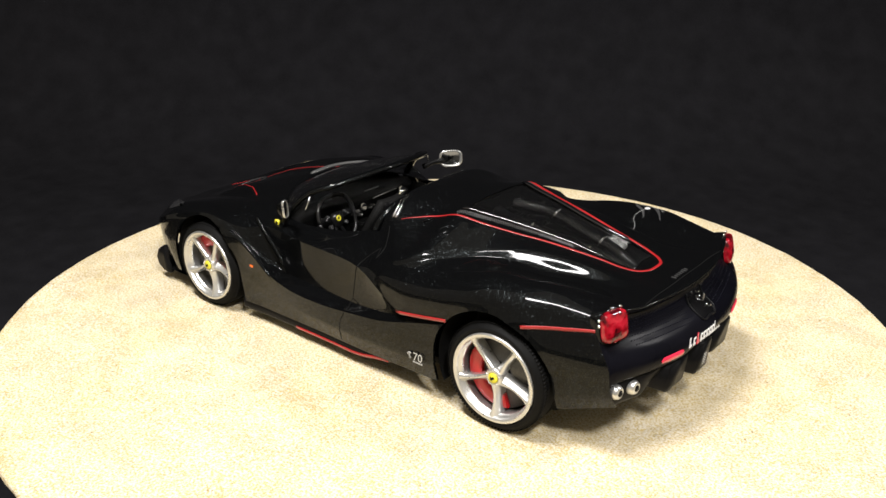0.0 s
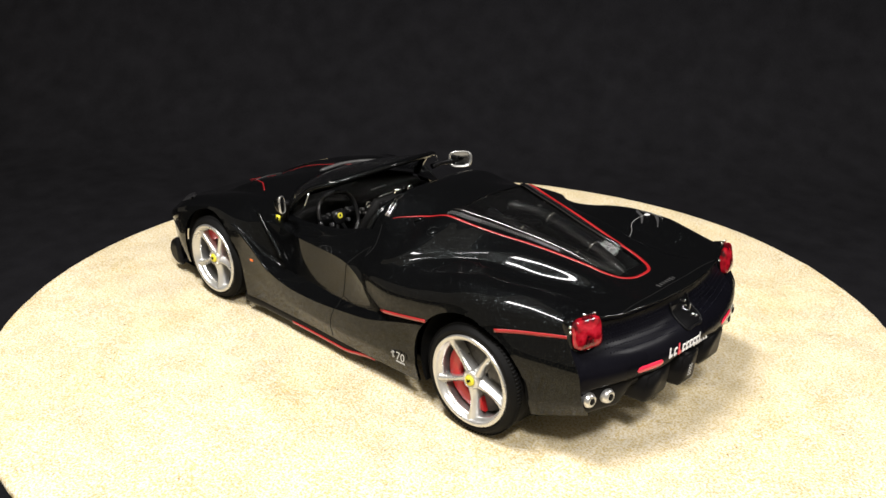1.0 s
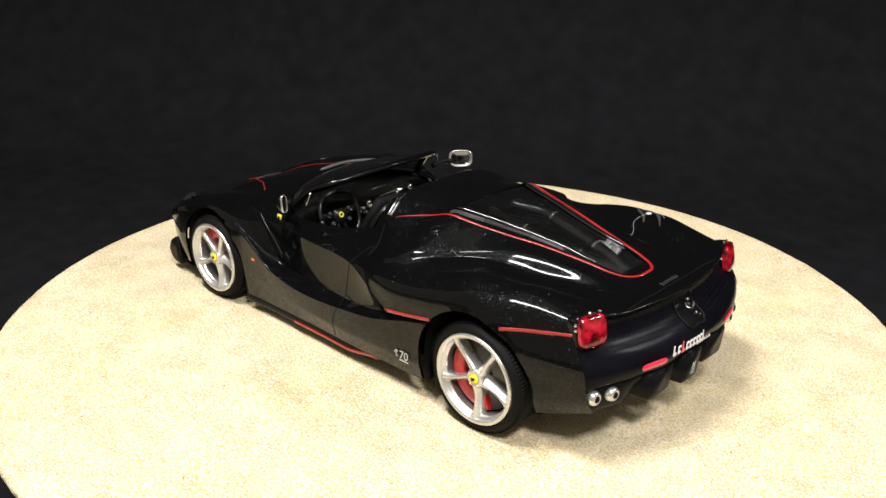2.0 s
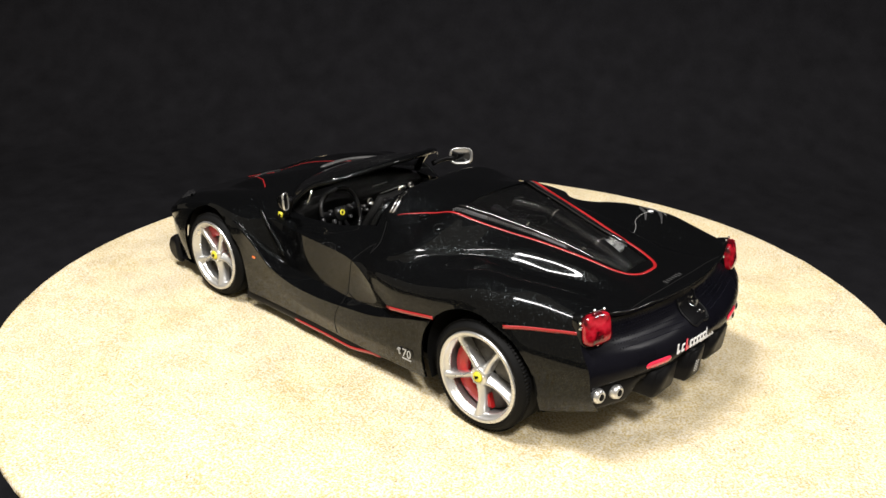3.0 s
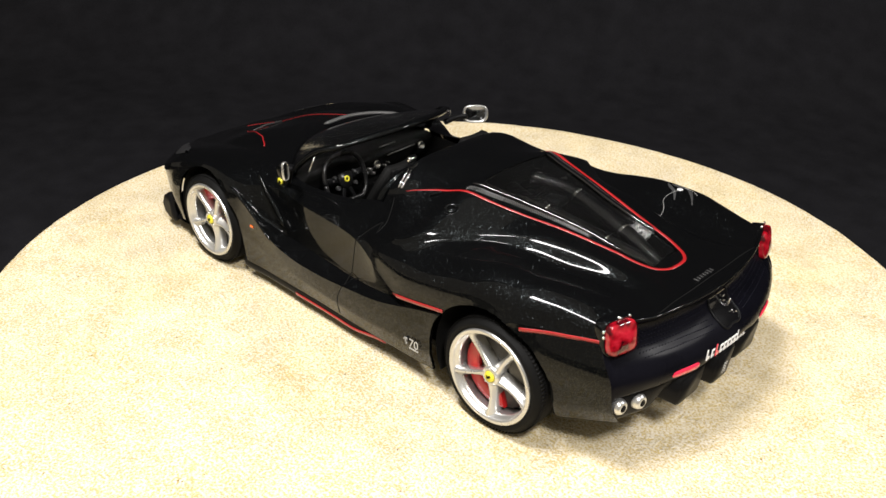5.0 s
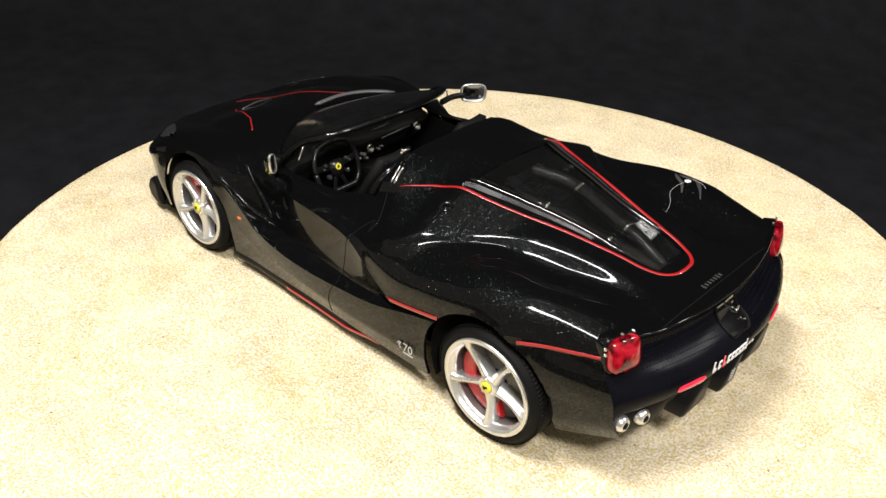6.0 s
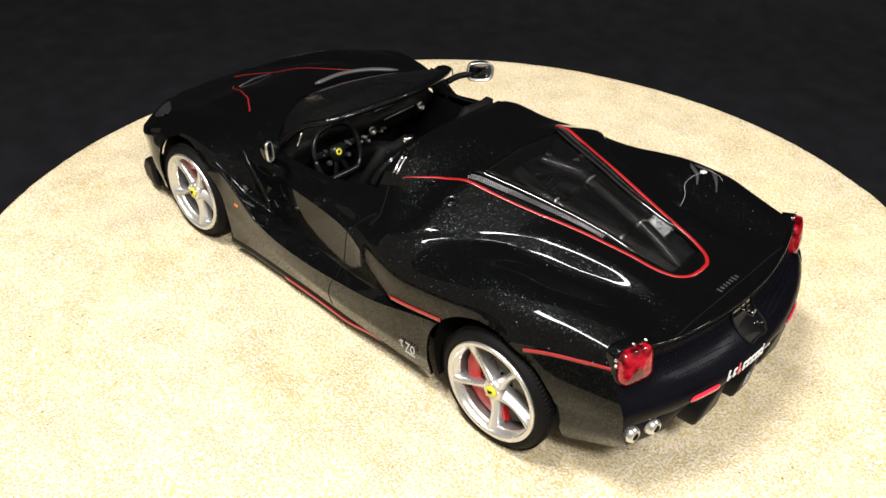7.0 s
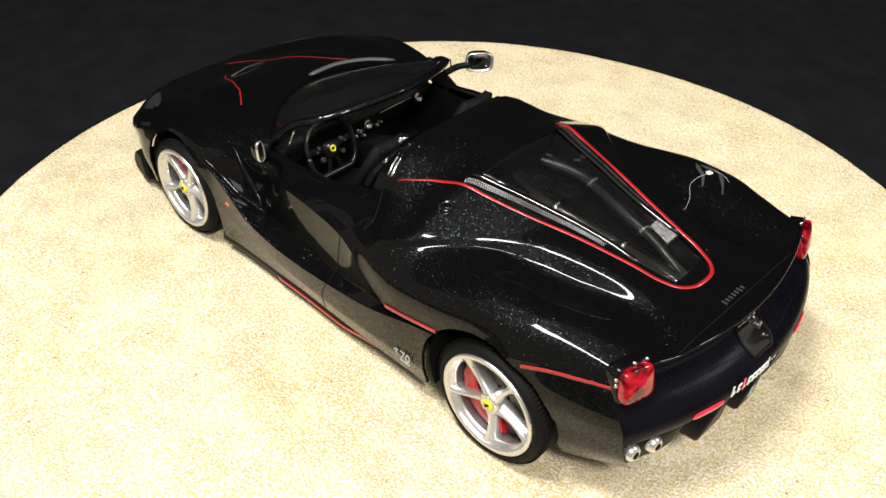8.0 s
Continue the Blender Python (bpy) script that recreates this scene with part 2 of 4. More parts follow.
def lathe(bm, profile, steps, m=Matrix(), closed=False):
    """Turns a profile of (radius, height) round the local z axis."""
    rings = []
    for r, h in profile:
        if r < 1e-6:
            rings.append([bm.verts.new(m @ Vector((0, 0, h)))])
        else:
            rings.append([bm.verts.new(m @ Vector((r * math.cos(2 * math.pi * i / steps), r * math.sin(2 * math.pi * i / steps), h))) for i in range(steps)])
    pairs = list(zip(rings, rings[1:])) + ([(rings[-1], rings[0])] if closed else [])
    for a, b in pairs:
        for i in range(steps):
            j = (i + 1) % steps
            loop = [a[i % len(a)], a[j % len(a)], b[j % len(b)], b[i % len(b)]]
            loop = list(dict.fromkeys(loop))
            if len(loop) > 2:
                bm.faces.new(loop)
    return bm


def tube(bm, points, radius, steps=8, flat=1.0):
    """A round bar along points, with closed ends; radius may be one number for each point."""
    pts = [Vector(p) for p in points]
    rings = []
    for i, p in enumerate(pts):
        d = (pts[min(i + 1, len(pts) - 1)] - pts[max(i - 1, 0)]).normalized()
        side = d.cross(Vector((0, 0, 1)))
        side = side.normalized() if side.length > 1e-4 else Vector((1, 0, 0))
        up = side.cross(d)
        r = radius[i] if isinstance(radius, (list, tuple)) else radius
        rings.append([bm.verts.new(p + side * r * math.cos(2 * math.pi * k / steps) + up * r * flat * math.sin(2 * math.pi * k / steps)) for k in range(steps)])
    for a, b in zip(rings, rings[1:]):
        for k in range(steps):
            bm.faces.new((a[k], a[(k + 1) % steps], b[(k + 1) % steps], b[k]))
    bm.faces.new(rings[0][::-1])
    bm.faces.new(rings[-1])
    return bm


def sheet(bm, rows):
    """A surface over a grid of points."""
    grid = [[bm.verts.new(p) for p in row] for row in rows]
    for a, b in zip(grid, grid[1:]):
        for i in range(len(a) - 1):
            bm.faces.new((a[i], a[i + 1], b[i + 1], b[i]))
    return bm


def thicken(bm, depth):
    """Gives an open surface a back and sides, depth behind it."""
    bmesh.ops.recalc_face_normals(bm, faces=bm.faces)
    bmesh.ops.solidify(bm, geom=bm.faces[:], thickness=depth)
    return bm


# ---- setting ----
def build_setting():
    bm = bmesh.new()
    rows = []
    far = [(0.9, -0.11), (0.45, -0.11), (0.2, -0.11), (0.0, -0.11), (-0.35, -0.11), (-0.5, -0.095), (-0.58, -0.02), (-0.60, 0.14), (-0.605, 0.5), (-0.61, 1.1), (-0.615, 2.2)]
    heading = Vector((-0.60, 0.80, 0))
    across = Vector((0.80, 0.60, 0))
    far = curve_through(far, 6)
    for d, z in far:
        rows.append([Vector((0.04, 0.0, z)) + heading * d + across * s + Vector((0, 0, 0.004 * noise.noise((s * 3, d * 4, z * 3)) if d < -0.4 else 0)) for s in np.linspace(-2.6, 2.6, 81)])
    sheet(bm, rows)
    cloth = part("backdrop", bm, CLOTH, scale=1.0)
    tagged(cloth, "plain black cloth backdrop sweeping up behind the disc", "backdrop", kind="structure")
    # a squat black stand carries the round board
    bm = bmesh.new()
    lathe(bm, [(0, -0.11), (0.085, -0.11), (0.088, -0.108), (0.080, -0.10), (0.070, -0.09), (0.070, -0.02), (0.080, -0.008), (0.080, -0.004), (0, -0.004)], 64, pose(0.0462, 0, 0))
    tagged(part("display_stand", bm, CLOTH, scale=1.0), "squat round black stand under the display disc", "stand")
    R, H = 0.1362, 0.004
    disc = tagged(new("display_disc"), "round pale yellow gritty sand-textured disc on a black stand", "display disc")

    def ragged(bm):
        for v in bm.verts:
            r = math.hypot(v.co.x, v.co.y)
            if r > 1e-5:
                a = math.atan2(v.co.y, v.co.x)
                w = 1 + 0.004 * noise.noise((math.cos(a) * 2.2, math.sin(a) * 2.2, 0)) * (r / R) ** 4
                w += 0.0022 * noise.noise((math.cos(a) * 30, math.sin(a) * 30, 5)) * (r / R) ** 8
                w -= 0.029 * max(0.0, math.sin(a)) ** 6 * (r / R) ** 4
                v.co.x, v.co.y = v.co.x * w, v.co.y * w
            if v.co.z > -0.0012 and r > 0:
                v.co.z += 0.00012 * noise.noise((v.co.x * 60, v.co.y * 60, 3)) - 0.00012
        bmesh.ops.translate(bm, verts=bm.verts, vec=(0.0462, -0.0008, 0))
        return bm

    bm = bmesh.new()
    lathe(bm, [(0, 0)] + [(R * k / 40, 0) for k in range(1, 40)] + [(R - 0.0012, 0), (R - 0.0004, -0.0004), (R, -0.0012), (R - 0.0002, -0.0018), (R - 0.002, -0.0018)], 360)
    part("sand_layer", ragged(bm), SAND, disc, "pale yellow gritty sand coating", scale=1.0)
    bm = bmesh.new()
    lathe(bm, [(0, -0.0016), (R - 0.0010, -0.0016), (R - 0.0008, -0.0020), (R - 0.0008, -H + 0.0006), (R - 0.0014, -H), (0, -H)], 180)
    part("base_board", ragged(bm), MATT, disc, "thin dark base board", scale=1.0)


build_setting()

# ---- the model car: x ahead from the rear axle, y to its left ----
car = tagged(new("model_car"), "glossy black open-top sports car model with thin red pinstripes", "model car")

XS = [-0.78, -0.45, -0.25, -0.08, 0.15, 0.31, 0.45, 0.58, 0.7, 0.85, 1.13, 1.5, 1.75, 1.95, 2.1, 2.25, 2.65, 3, 3.3, 3.6, 3.8]
# design lines from the sill upwards: half width and height at each station
SILL_Y = [0.8, 0.88, 0.925, 0.944, 0.951, 0.95, 0.95, 0.951, 0.95, 0.947, 0.94, 0.93, 0.93, 0.93, 0.93, 0.94, 0.94, 0.94, 0.88, 0.76, 0.58]
SILL_Z = [0.36, 0.225, 0.155, 0.15, 0.167, 0.16, 0.156, 0.153, 0.15, 0.146, 0.14, 0.14, 0.14, 0.14, 0.14, 0.14, 0.16, 0.16, 0.15, 0.15, 0.16]
LOW_Y = [0.84, 0.92, 0.965, 0.982, 0.986, 0.985, 0.985, 0.986, 0.985, 0.982, 0.975, 0.965, 0.96, 0.96, 0.965, 0.97, 0.97, 0.965, 0.93, 0.81, 0.62]
LOW_Z = [0.43, 0.335, 0.29, 0.311, 0.303, 0.29, 0.282, 0.276, 0.27, 0.262, 0.25, 0.25, 0.27, 0.3, 0.34, 0.38, 0.38, 0.36, 0.32, 0.28, 0.24]
LEDGE_Y = [0.86, 0.94, 0.986, 0.996, 0.995, 0.993, 0.992, 0.992, 0.992, 0.99, 0.987, 0.98, 0.98, 0.985, 0.985, 0.975, 0.965, 0.955, 0.94, 0.84, 0.63]
LEDGE_Z = [0.52, 0.49, 0.479, 0.477, 0.463, 0.597, 0.566, 0.533, 0.497, 0.455, 0.415, 0.385, 0.4, 0.465, 0.575, 0.655, 0.66, 0.58, 0.5, 0.42, 0.3]
SCOOP_Y = [0.87, 0.955, 0.996, 1.004, 0.996, 0.975, 0.965, 0.958, 0.935, 0.94, 0.915, 0.872, 0.848, 0.835, 0.9, 0.945, 0.955, 0.945, 0.95, 0.85, 0.63]
SCOOP_Z = [0.64, 0.62, 0.621, 0.602, 0.564, 0.615, 0.585, 0.553, 0.525, 0.495, 0.455, 0.437, 0.43, 0.435, 0.51, 0.635, 0.7, 0.62, 0.54, 0.46, 0.34]
CREASE_Y = [0.85, 0.92, 0.979, 0.995, 0.996, 0.995, 0.997, 0.999, 0.995, 0.976, 0.91, 0.85, 0.828, 0.795, 0.83, 0.9, 0.935, 0.925, 0.94, 0.84, 0.63]
CREASE_Z = [0.785, 0.785, 0.778, 0.746, 0.677, 0.635, 0.602, 0.575, 0.562, 0.615, 0.715, 0.715, 0.71, 0.705, 0.735, 0.715, 0.735, 0.65, 0.58, 0.49, 0.38]
SHOULDER_Y = [0.8, 0.862, 0.908, 0.93, 0.965, 0.982, 0.985, 0.982, 0.975, 0.95, 0.865, 0.81, 0.79, 0.765, 0.8, 0.85, 0.9, 0.885, 0.89, 0.78, 0.58]
SHOULDER_Z = [0.863, 0.886, 0.887, 0.879, 0.84, 0.79, 0.77, 0.755, 0.745, 0.745, 0.752, 0.747, 0.718, 0.714, 0.741, 0.738, 0.735, 0.66, 0.595, 0.505, 0.395]
CREST_Y = [0.69, 0.77, 0.81, 0.825, 0.83, 0.83, 0.845, 0.865, 0.892, 0.91, 0.81, 0.775, 0.745, 0.735, 0.745, 0.74, 0.77, 0.75, 0.72, 0.61, 0.46]
CREST_Z = [0.891, 0.929, 0.94, 0.937, 0.928, 0.9, 0.862, 0.835, 0.815, 0.783, 0.798, 0.768, 0.729, 0.728, 0.748, 0.77, 0.76, 0.69, 0.625, 0.535, 0.425]
DIP_Y = [0.51, 0.4, 0.41, 0.452, 0.515, 0.545, 0.615, 0.72, 0.82, 0.88, 0.75, 0.72, 0.71, 0.705, 0.7, 0.7, 0.66, 0.63, 0.59, 0.52, 0.38]
DIP_Z = [0.879, 0.878, 0.88, 0.883, 0.9, 0.9, 0.893, 0.885, 0.865, 0.81, 0.835, 0.79, 0.753, 0.741, 0.755, 0.775, 0.765, 0.685, 0.605, 0.515, 0.415]
RIDGE_Y = [0.46, 0.33, 0.338, 0.372, 0.432, 0.505, 0.59, 0.695, 0.8, 0.86, 0.66, 0.66, 0.66, 0.65, 0.64, 0.62, 0.56, 0.52, 0.46, 0.4, 0.32]
RIDGE_Z = [0.882, 0.905, 0.93, 0.948, 0.96, 0.938, 0.918, 0.912, 0.893, 0.835, 0.884, 0.807, 0.769, 0.752, 0.766, 0.79, 0.755, 0.675, 0.58, 0.49, 0.42]
COVER_Y = [0.2, 0.17, 0.222, 0.235, 0.28, 0.325, 0.362, 0.4, 0.44, 0.5, 0.57, 0.52, 0.5, 0.48, 0.46, 0.45, 0.42, 0.4, 0.34, 0.28, 0.2]
COVER_Z = [0.885, 0.89, 0.925, 0.953, 0.988, 1.008, 1.024, 1.038, 1.05, 0.998, 0.982, 0.876, 0.807, 0.783, 0.792, 0.8, 0.77, 0.7, 0.58, 0.48, 0.41]
SPINE_Z = [0.885, 0.9, 0.948, 0.988, 1.025, 1.045, 1.064, 1.082, 1.098, 1.112, 1.1, 0.95, 0.89, 0.86, 0.84, 0.82, 0.79, 0.695, 0.58, 0.48, 0.41]
LOWER = [(SILL_Y, SILL_Z), (LOW_Y, LOW_Z), (LEDGE_Y, LEDGE_Z), (SCOOP_Y, SCOOP_Z), (CREASE_Y, CREASE_Z)]
UPPER = [(CREASE_Y, CREASE_Z), (SHOULDER_Y, SHOULDER_Z), (CREST_Y, CREST_Z), (DIP_Y, DIP_Z), (RIDGE_Y, RIDGE_Z), (COVER_Y, COVER_Z), ([0.0] * len(XS), SPINE_Z)]
STEPS = 8
NLOW, NRIDGE, NCOVER, NSPINE = 4 * STEPS, 8 * STEPS, 9 * STEPS, 10 * STEPS
WHEELS = [(0.0, 0.352, 0.352), (2.65, 0.325, 0.325)]  # axle x, height, radius
ARCHES = [(0.03, 0.355, 0.415), (2.65, 0.328, 0.385)]  # centre and radius of the openings


def bend(x, y, z):
    """Rounds the tail and the nose in plan, and lets the tail bulge out below its lip."""
    tail = sm(0.1, -0.78, x) * 0.22 * (y / 0.9) ** 2 - 0.125 * sm(0.84, 0.58, z) * sm(-0.3, -0.78, x)
    nose = sm(2.9, 3.8, x) * 0.12 * (y / 0.6) ** 2
    return x + tail - nose


def section(x):
    """The half section from sill to spine at station x: points (y, z), the lower and upper parts meet in a crease."""
    low = [(spline(XS, ys, x), spline(XS, zs, x)) for ys, zs in LOWER]
    hard = 0.93 * sm(0.2, 0.5, x) * sm(2.45, 2.25, x)
    up = [(spline(XS, ys, x), spline(XS, zs, x)) for ys, zs in UPPER]
    up = up + [(-p[0], p[1]) for p in up[-2:-3:-1]]
    run = curve_through(low, STEPS)[:-1]
    for i, (y, z) in enumerate(run):
        (y0, z0), (y1, z1), f = low[i // STEPS], low[i // STEPS + 1], i % STEPS / STEPS
        run[i] = (y + (y0 + (y1 - y0) * f - y) * hard, z + (z0 + (z1 - z0) * f - z) * hard)
    top = curve_through(up, STEPS)[:6 * STEPS + 1]
    flat = 0.9 * sm(0.12, 0.32, x) * sm(1.05, 0.85, x)
    for k in range(2 * STEPS, 5 * STEPS):
        (y0, z0), (y1, z1), (y, z), f = up[k // STEPS], up[k // STEPS + 1], top[k], k % STEPS / STEPS
        top[k] = (y + (y0 + (y1 - y0) * f - y) * flat, z + (z0 + (z1 - z0) * f - z) * flat)
    return run + top


def on_section(x, k):
    """The point of the left skin at station x and row k of the section, k may be a fraction."""
    half = section(x)
    i = min(int(k), len(half) - 2)
    (y0, z0), (y1, z1) = half[i], half[i + 1]
    f = k - i
    y, z = y0 + (y1 - y0) * f, z0 + (z1 - z0) * f
    return Vector((bend(x, y, z), y, z))


def stations():
    xs = set(np.round(np.arange(-0.78, 3.8001, 0.025), 4))
    return sorted(xs)


def build_body():
    bm = bmesh.new()
    xs = stations()
    rows = []
    for x in xs:
        half = section(x)
        ring = [(bend(x, y, z), y, z) for y, z in half]
        rows.append([bm.verts.new(p) for p in ring] + [bm.verts.new((px, -py, pz)) for px, py, pz in ring[-2::-1]])
    n = len(rows[0])
    for i in range(len(rows) - 1):
        mid = (xs[i] + xs[i + 1]) / 2
        for j in range(n - 1):
            k = min(j, n - 2 - j)
            quad = (rows[i][j], rows[i + 1][j], rows[i + 1][j + 1], rows[i][j + 1])
            c = sum((v.co for v in quad), Vector()) / 4
            if 1.2 < mid < 2.44 - 0.42 * (c.y / 0.67) ** 2 and k >= NRIDGE:
                continue
            if -0.425 < mid < 0.70 and k >= NCOVER + 2:
                continue
            if abs(c.y) > 0.5 and any((math.hypot(c.x - wx, c.z - wz) < R) or (abs(c.x - wx) < R and c.z < wz) for wx, wz, R in ARCHES):
                continue
            bm.faces.new(quad)
    # pull the cut edges on to the round arches
    for v in bm.verts:
        if v.is_boundary and abs(v.co.y) > 0.5:
            for wx, wz, R in ARCHES:
                d = math.hypot(v.co.x - wx, v.co.z - wz)
                if v.co.z >= wz and abs(d - R) < 0.05:
                    v.co.x, v.co.z = wx + (v.co.x - wx) * R / d, wz + (v.co.z - wz) * R / d
                elif v.co.z < wz and abs(abs(v.co.x - wx) - R) < 0.03:
                    v.co.x = wx + math.copysign(R, v.co.x - wx)
    bmesh.ops.delete(bm, geom=[v for v in bm.verts if not v.link_faces], context="VERTS")
    # close the nose
    bm.faces.new([v for v in rows[-1] if v.is_valid])
    # turn the arch lips inwards
    lips = [e for e in bm.edges if e.is_boundary and all(abs(v.co.y) > 0.5 and any(abs(v.co.x - wx) < R + 0.01 for wx, _, R in ARCHES) for v in e.verts)]
    for e in lips:
        e.smooth = False
    r = bmesh.ops.extrude_edge_only(bm, edges=lips)
    for v in r["geom"]:
        if isinstance(v, bmesh.types.BMVert):
            v.co.y -= math.copysign(0.02, v.co.y)
    bmesh.ops.recalc_face_normals(bm, faces=bm.faces)
    creased = [(r, row) for x, row in zip(xs, rows) for r in (NLOW, 3 * STEPS, 2 * STEPS) if r == NLOW or 0.3 < x < 1.95]
    crease = {(round(v.co.x, 5), round(v.co.y, 5)) for r, row in creased for v in (row[r], row[n - 1 - r]) if v.is_valid}
    for e in bm.edges:
        if all((round(v.co.x, 5), round(v.co.y, 5)) in crease for v in e.verts):
            e.smooth = False
    return part("body", bm, PAINT, car, "glossy black bodywork with fine metal flake")


body = build_body()
from mathutils.bvhtree import BVHTree

SKIN = BVHTree.FromPolygons([v.co / K for v in body.data.vertices], [tuple(p.vertices) for p in body.data.polygons])


def down(x, y, lift=0.0):
    """The point of the skin under (x, y)."""
    hit, normal, _, _ = SKIN.ray_cast(Vector((x, y, 3)), Vector((0, 0, -1)))
    return (hit + normal * math.copysign(lift, normal.z)) if hit else None


def inward(x, z, side=1, lift=0.0):
    """The point of the skin reached from the side at (x, z)."""
    hit, normal, _, _ = SKIN.ray_cast(Vector((x, 3 * side, z)), Vector((0, -side, 0)))
    return (hit + normal * (lift if normal.y * side > 0 else -lift)) if hit else None


def ribbon(name, points, width, across, material, thick=0.002, label=""):
    """A painted stripe lying along points; across gives the stripe's direction over the skin."""
    bm = bmesh.new()
    pts = [Vector(p) for p in points]
    rows = []
    for i, p in enumerate(pts):
        d = (pts[min(i + 1, len(pts) - 1)] - pts[max(i - 1, 0)]).normalized()
        a = across(p, d)
        w = width[i] if isinstance(width, list) else width
        rows.append([p - a * w / 2, p + a * w / 2])
    sheet(bm, rows)
    thicken(bm, thick)
    return part(name, bm, material, car, label)


def build_floor_pan():
    bm = bmesh.new()
    box(bm, 3.5, 1.5, 0.05, pose(1.45, 0, 0.16), 0.01)
    part("underbody", bm, MATT, car)
    for wx, wz, R in ARCHES:
        for s in (1, -1):
            bm = bmesh.new()
            rows = []
            for k in range(25):
                a = math.pi * (k / 24 * 1.15 - 0.15)
                rows.append([(wx + (R + 0.004) * math.cos(a), s * y, wz + (R + 0.004) * math.sin(a)) for y in (0.55, 0.93)])
            sheet(bm, rows)
            lathe(bm, [(0, 0), (R + 0.004, 0)], 32, Matrix.Translation((wx, s * 0.55, wz)) @ pose(0, 0, 0, 90))
            part("wheel_well", bm, MATT, car)


build_floor_pan()


def build_wheel(wx, wz, radius, width, rim, turn):
    """Built with its axle along local z, outer face up."""
    wheel = new("wheel")
    wheel.parent = car
    w = width
    bm = bmesh.new()
    lathe(bm, [(rim, -w), (radius - 0.03, -w), (radius - 0.008, -w + 0.02), (radius, -w + 0.05), (radius, -0.055), (radius - 0.006, -0.03), (radius - 0.03, -0.008), (rim + 0.03, 0.0), (rim + 0.006, -0.004), (rim, -0.012)], 72)
    for i in range(96):
        a = 2 * math.pi * i / 96
        for h in (-0.045, -w / 2 + 0.0, -w + 0.05):
            m = Matrix.Rotation(a + (0.02 if h > -0.1 else 0), 4, "Z") @ Matrix.Translation((radius, 0, h))
            box(bm, 0.0022, 0.014, 0.04, m)
    part("tyre", bm, RUBBER, wheel, "black rubber tyre with block tread", smooth=True)
    bm = bmesh.new()
    lathe(bm, [(rim + 0.002, -0.012), (rim, 0.004), (rim - 0.005, 0.007), (rim - 0.022, 0.004), (rim - 0.026, -0.004), (rim - 0.030, -0.022), (rim - 0.040, -0.026), (rim - 0.044, -0.045)], 72)
    for s in range(5):
        a0 = 2 * math.pi * s / 5 + turn
        rows = []
        for k in range(13):
            t = k / 12
            r = 0.035 + (rim - 0.055) * t
            half = 0.033 - 0.012 * sm(0, 0.45, t) + 0.005 * sm(0.5, 0.85, t) + 0.018 * sm(0.82, 1, t)
            h = -0.018 + 0.012 * sm(0.2, 1.0, t) - 0.012 * math.sin(math.pi * t)
            off = 0.006 * math.sin(math.pi * t)
            row = []
            for u, dz in ((-1.0, -0.075), (-1.0, -0.018), (-0.72, 0.0), (-0.05, 0.004), (0.05, -0.004), (0.62, -0.016), (1.0, -0.042), (1.0, -0.075)):
                row.append(Matrix.Rotation(a0, 4, "Z") @ Vector((r, u * half + off, h + dz)))
            rows.append(row)
        sheet(bm, rows)
    lathe(bm, [(0.062, -0.07), (0.062, -0.025), (0.052, -0.012), (0.036, -0.010), (0.034, -0.016), (0, -0.016)], 30)
    for s in range(5):
        m = Matrix.Rotation(2 * math.pi * (s + 0.5) / 5 + turn, 4, "Z") @ Matrix.Translation((0.047, 0, -0.013))
        lathe(bm, [(0.007, -0.01), (0.007, 0.004), (0.004, 0.006), (0, 0.006)], 8, m)
    part("rim", bm, SILVER, wheel, "silver five-spoke rim")
    bm = bmesh.new()
    lathe(bm, [(rim - 0.0435, -0.044), (rim - 0.044, -0.10), (rim - 0.04, -w + 0.05), (rim - 0.01, -w + 0.02)], 60)
    part("rim_barrel", bm, BARREL, wheel, "dull grey rim barrel")
    bm = bmesh.new()
    lathe(bm, [(0.033, -0.016), (0.032, -0.006), (0.028, -0.003), (0, -0.002)], 24)
    cap = part("hub_cap", bm, YELLOW, wheel, "yellow hub cap with black emblem")
    bm = bmesh.new()
    box(bm, 0.014, 0.030, 0.003, Matrix.Translation((0.0, 0.0, -0.001)), 0.001)
    box(bm, 0.022, 0.008, 0.003, Matrix.Translation((0.004, 0.006, -0.001)), 0.001)
    part("emblem", bm, MATT, cap)
    bm = bmesh.new()
    lathe(bm, [(0.07, -0.10), (0.085, -0.095), (0.09, -0.105), (0.232, -0.105), (0.232, -0.125), (0.05, -0.125)], 48)
    for k in range(60):
        a = 2.4 * k
        r = 0.105 + 0.12 * (k / 60)
        lathe(bm, [(0.004, -0.105), (0.003, -0.1035), (0, -0.1035)], 6, Matrix.Translation((r * math.cos(a), r * math.sin(a), 0)))
    part("brake_disc", bm, DARKMETAL, wheel, "dark drilled brake disc")
    bm = bmesh.new()
    rows = []
    for k in range(13):
        a = math.radians(-70 + 140 * k / 12)
        rows.append([(r * math.cos(a), r * math.sin(a), h) for r, h in ((0.135, -0.11), (0.135, -0.078), (0.15, -0.07), (0.215, -0.07), (0.226, -0.08), (0.226, -0.12))])
    sheet(bm, rows)
    for row in (rows[0], rows[-1]):
        bm.faces.new([bm.verts.new(p) for p in row])
    part("brake_caliper", bm, CALIPER, wheel, "red brake caliper")
    bm = bmesh.new()
    lathe(bm, [(0, -w * 0.62), (rim - 0.03, -w * 0.62)], 48)
    part("inner_shield", bm, MATT, wheel)
    return wheel


